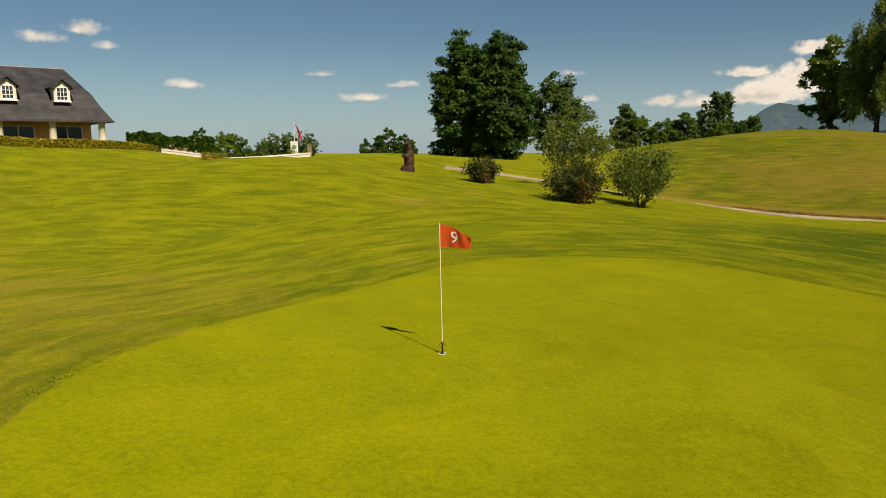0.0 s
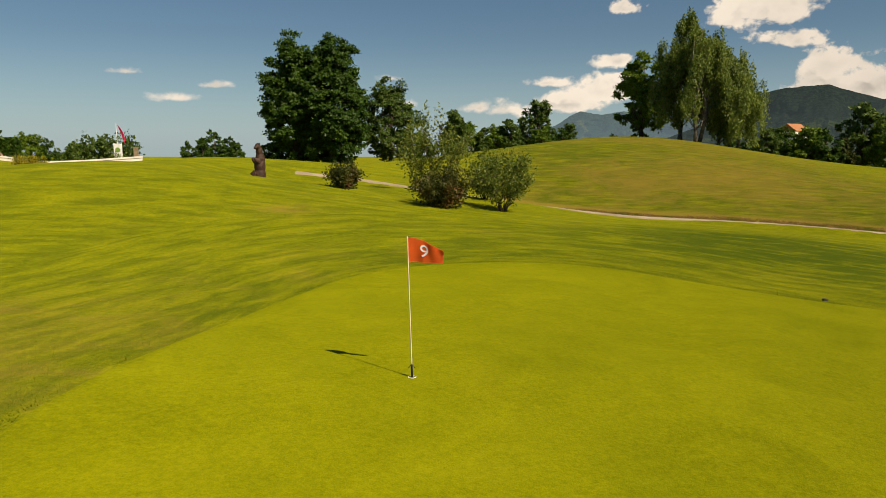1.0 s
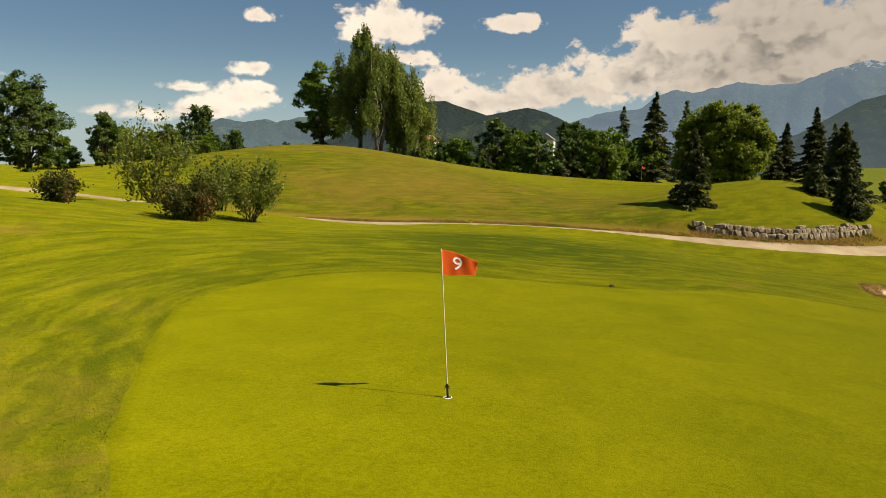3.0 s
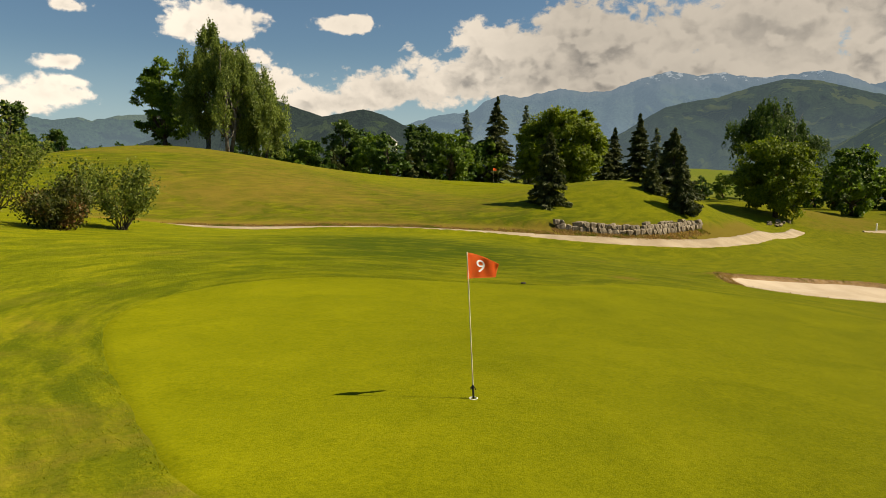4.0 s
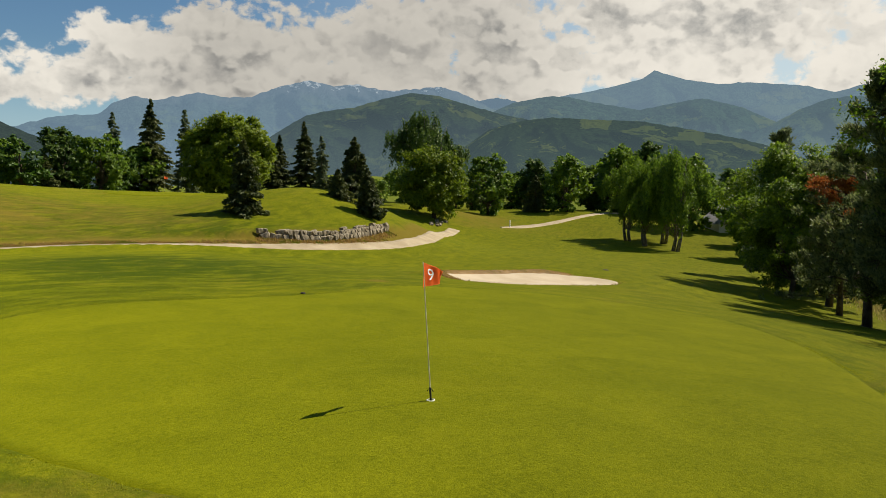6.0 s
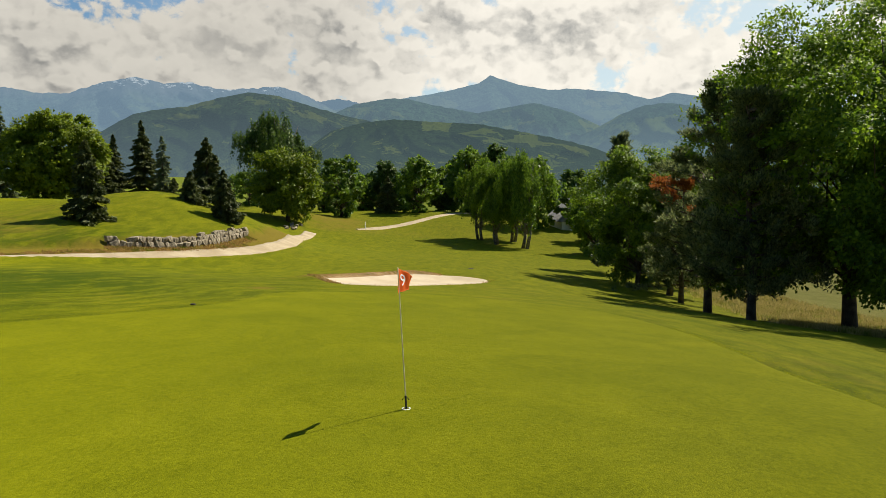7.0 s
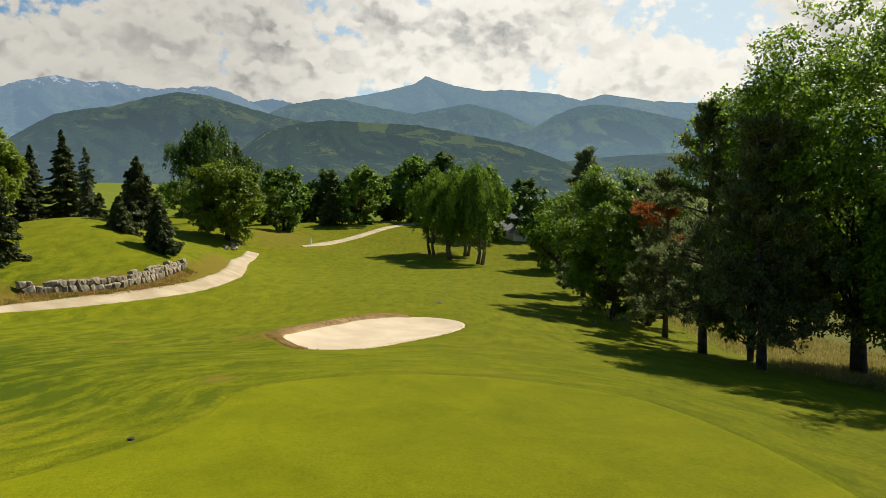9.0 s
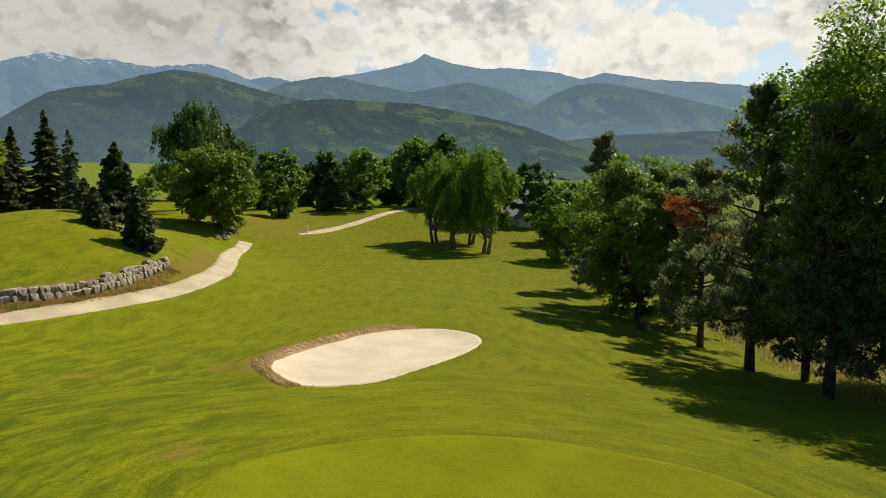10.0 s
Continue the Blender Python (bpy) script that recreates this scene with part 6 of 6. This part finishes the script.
for sx, sy in ((-20.9, 37.6), (-20.0, 37.3)):
    stand(make_shrub("shrub", 0.7, 0.8, 97, M_HEDGE, 900, 0.12, 10, "low golden shrub before the stone walls", sparse=0.2), sx, sy)

# white marker beside the fairway
bm = bmesh.new()
box(bm, (-0.16, -0.08, -0.2), (0.16, 0.08, 1.25), 0.03)
ob = part("marker_post", bm, M_WHITE)
tagged(ob, "white distance marker post on the fairway", "marker")
ob.matrix_basis = pose(115.2, 14.4, z_at(115.2, 14.4), 0, 2, 0)

# drain covers and sprinkler heads in the turf
for k, (dx, dy, r) in enumerate(((12.5, 7.75, 0.09), (52.2, -2.5, 0.28))):
    bm = bmesh.new()
    bmesh.ops.create_cone(bm, cap_ends=True, segments=20, radius1=r, radius2=r * 0.85, depth=0.05)
    ob = part("sprinkler", bm, M_DARKWATER)
    tagged(ob, "dark round sprinkler cover set in the grass", "sprinkler", "sprinkler covers")
    ob.matrix_basis = pose(dx, dy, z_at(dx, dy) + 0.02)


# ---- small houses far off ----
def far_house(x, y, z, w, d, h, roof_mat, turn, label):
    root = tagged(new("house"), label, "house")
    root.matrix_basis = pose(x, y, z, 0, 0, turn)
    bm = bmesh.new()
    box(bm, (-w / 2, -d / 2, -6), (w / 2, d / 2, h), 0.02)
    part("wall", bm, M_PLASTER, root)
    bm = bmesh.new()
    e = 0.5
    a = [bm.verts.new(p) for p in ((-w / 2 - e, -d / 2 - e, h), (w / 2 + e, -d / 2 - e, h), (w / 2 + e, d / 2 + e, h), (-w / 2 - e, d / 2 + e, h), (-w / 2 - e, 0, h + d * 0.42), (w / 2 + e, 0, h + d * 0.42))]
    for f in ((0, 1, 5, 4), (2, 3, 4, 5), (0, 4, 3), (1, 2, 5), (3, 2, 1, 0)):
        bm.faces.new([a[i] for i in f])
    part("roof", bm, roof_mat, root)
    for k in (-0.25, 0.25):
        bm = bmesh.new()
        box(bm, (k * w - 0.5, -d / 2 - 0.03, h * 0.35), (k * w + 0.5, -d / 2 + 0.02, h * 0.75), 0.02)
        part("window", bm, M_GLASS, root)


far_house(233.0, 338.0, 6.0, 14, 9, 6.0, M_TERRACOTTA, 30, "distant pale house with an orange tile roof")
far_house(203.0, 208.0, 4.2, 8, 7, 6.0, M_GREYROOF, 40, "distant pale gable among the trees")
far_house(146.0, -29.0, -10.3, 9, 12, 2.6, M_GREYROOF, 15, "low building with a grey roof behind the trees")


# ---- dry-stone wall that holds the bank ----
def stone_wall():
    rng = random.Random(8)
    root = tagged(new("stone_wall"), "rough grey dry-stone retaining wall along the path", "wall")
    shapes = []
    for k in range(10):
        bm = bmesh.new()
        bmesh.ops.create_icosphere(bm, subdivisions=1, radius=0.5)
        for v in bm.verts:
            v.co = Vector([math.copysign(abs(c) ** 0.45, c) * 0.60 for c in v.co])
            v.co += Vector((rng.uniform(-.12, .12), rng.uniform(-.12, .12), rng.uniform(-.12, .12)))
        me = bpy.data.meshes.new("stone")
        bm.to_mesh(me)
        bm.free()
        me.materials.append(M_STONE)
        shapes.append(me)
    line = smooth_loop(WALL_LINE[::6].tolist(), 400, False)
    s = np.r_[0, np.cumsum(np.linalg.norm(np.diff(line, axis=0), axis=1))]
    for row, (lift, high) in enumerate(((0.16, 0.64), (0.58, 0.50), (0.86, 0.32))):
        at = rng.uniform(0, 0.3)
        while at < s[-1] - 0.2:
            w = rng.uniform(0.36, 0.95) * (1 - 0.10 * row)
            x, y = float(np.interp(at + w / 2, s, line[:, 0])), float(np.interp(at + w / 2, s, line[:, 1]))
            x2, y2 = float(np.interp(at + w / 2 + 0.3, s, line[:, 0])), float(np.interp(at + w / 2 + 0.3, s, line[:, 1]))
            t = math.atan2(y2 - y, x2 - x)
            edge = min(at, s[-1] - at)
            if not (row == 2 and (edge < 1.2 or rng.random() < 0.6)) and not (row == 1 and rng.random() < 0.12):
                back = 0.10 * row
                px, py = x - math.sin(t) * back, y + math.cos(t) * back
                ob = new("stone", shapes[rng.randrange(10)])
                ob.parent = root
                zb = float(base_z(np.array([x]), np.array([y]))[0])
                ob.matrix_basis = Matrix.LocRotScale((px, py, zb + lift + rng.uniform(-.05, .05)), Euler((rng.uniform(-.2, .2), rng.uniform(-.15, .15), t + rng.uniform(-.25, .25))), (w * 1.30, rng.uniform(0.45, 0.65), high * rng.uniform(0.95, 1.3)))
            at += w
    # a short second run by the path's bend
    for k in range(16):
        x, y = 94.0 + rng.uniform(0, 7), 22.6 + rng.uniform(0, 1.4)
        ob = new("stone", shapes[rng.randrange(10)])
        ob.parent = root
        ob.matrix_basis = Matrix.LocRotScale((x, y, z_at(x, y) + 0.15), Euler((rng.uniform(-.3, .3), 0, rng.uniform(0, 6))), (rng.uniform(.4, .8), rng.uniform(.4, .7), rng.uniform(.35, .6)))


stone_wall()


# ---- loose growth ----
def blades(name, count, spot, mat, tall, label, seed, wide=0.02, category="grass"):
    """Many single grass blades; spot gives plan points from random numbers."""
    rng = np.random.default_rng(seed)
    x, y = spot(rng, count)
    z = land_z(x, y)
    n = len(x)
    h = tall * rng.uniform(0.5, 1.3, n)
    lean = rng.normal(size=(n, 2)) * 0.35 * h[:, None]
    t = rng.uniform(0, 2 * math.pi, n)
    w = wide * rng.uniform(0.6, 1.4, n)
    a = np.stack([x - np.cos(t) * w, y - np.sin(t) * w, z - 0.01], -1)
    b = np.stack([x + np.cos(t) * w, y + np.sin(t) * w, z - 0.01], -1)
    c = np.stack([x + lean[:, 0], y + lean[:, 1], z + h], -1)
    v = np.stack([a, b, c], 1).reshape(-1, 3)
    me = bpy.data.meshes.new(name)
    me.vertices.add(n * 3)
    me.vertices.foreach_set("co", v.astype(np.float32).ravel())
    me.loops.add(n * 3)
    me.loops.foreach_set("vertex_index", np.arange(n * 3, dtype=np.int32))
    me.polygons.add(n)
    me.polygons.foreach_set("loop_start", np.arange(0, n * 3, 3, dtype=np.int32))
    me.materials.append(mat)
    me.update(calc_edges=True)
    return tagged(new(name, me), label, category, kind="stuff")


def along(line, lo, hi, off0, off1, ragged=False):
    def spot(rng, n):
        d = np.gradient(line, axis=0)
        d /= np.linalg.norm(d, axis=1)[:, None]
        k = rng.uniform(lo, hi, n)
        i = np.clip(k * (len(line) - 1), 0, len(line) - 1).astype(int)
        o = rng.uniform(off0, off1, n)
        if ragged:
            o = off0 + (off1 - off0) * rng.uniform(0, 1, n) ** 1.6 * (0.6 + 0.5 * np.sin(k * 61) * np.sin(k * 23 + 1))
            i = np.clip(i + (3 * np.sin(i * 1.7)).astype(int), 0, len(line) - 1)
        return line[i, 0] - d[i, 1] * o + rng.normal(size=n) * 0.2, line[i, 1] + d[i, 0] * o + rng.normal(size=n) * 0.2
    return spot


blades("dry_grass", 15000, along(PATH_LINE, 0.20, 0.62, 0.9, 2.3, True), M_DRYBLADE, 0.10, "dry reddish weeds along the upper edge of the path", 3, 0.03)
blades("dry_grass", 5000, along(WALL_LINE, 0.0, 1.0, -1.0, -0.1), M_DRYBLADE, 0.16, "dry weeds at the foot of the stone wall", 4, 0.03)


def bunker_rim(rng, n):
    k = rng.integers(0, len(SAND_EDGE), n)
    c = SAND_EDGE.mean(0)
    f = 1.0 + rng.uniform(0.0, 0.10, n)
    x, y = c[0] + (SAND_EDGE[k, 0] - c[0]) * f, c[1] + (SAND_EDGE[k, 1] - c[1]) * f
    keep = ((y - 5) + (x - 27) * 0.35 > 0.8) | (rng.uniform(size=n) < 0.02)
    return x[keep] + rng.normal(size=keep.sum()) * 0.1, y[keep] + rng.normal(size=keep.sum()) * 0.1


blades("dry_grass", 14000, bunker_rim, M_DRYBLADE, 0.09, "dry tufted grass round the bunker's lip", 6, 0.02)


def rough_left(rng, n):
    x, y = rng.uniform(-16, 14, n), rng.uniform(-9, 19, n)
    d = inside_dist(x, y, GREEN_EDGE)
    keep = (d < -0.05) & (rng.uniform(size=n) < np.exp(-np.maximum(0, -d - 0.3) / 2.4))
    return x[keep], y[keep]


blades("grass", 300000, rough_left, M_BLADE, 0.013, "short springy rough grass beside the green", 7, 0.010)


def under_trees(rng, n):
    x, y = rng.uniform(27, 80, n), rng.uniform(-34, -22, n)
    keep = y < -23.5 - 0.10 * (x - 40) + rng.normal(size=n) * 0.8
    return x[keep], y[keep]


blades("dry_grass", 60000, under_trees, M_STRAW, 0.35, "tall straw-coloured grass behind the trees", 8, 0.03)
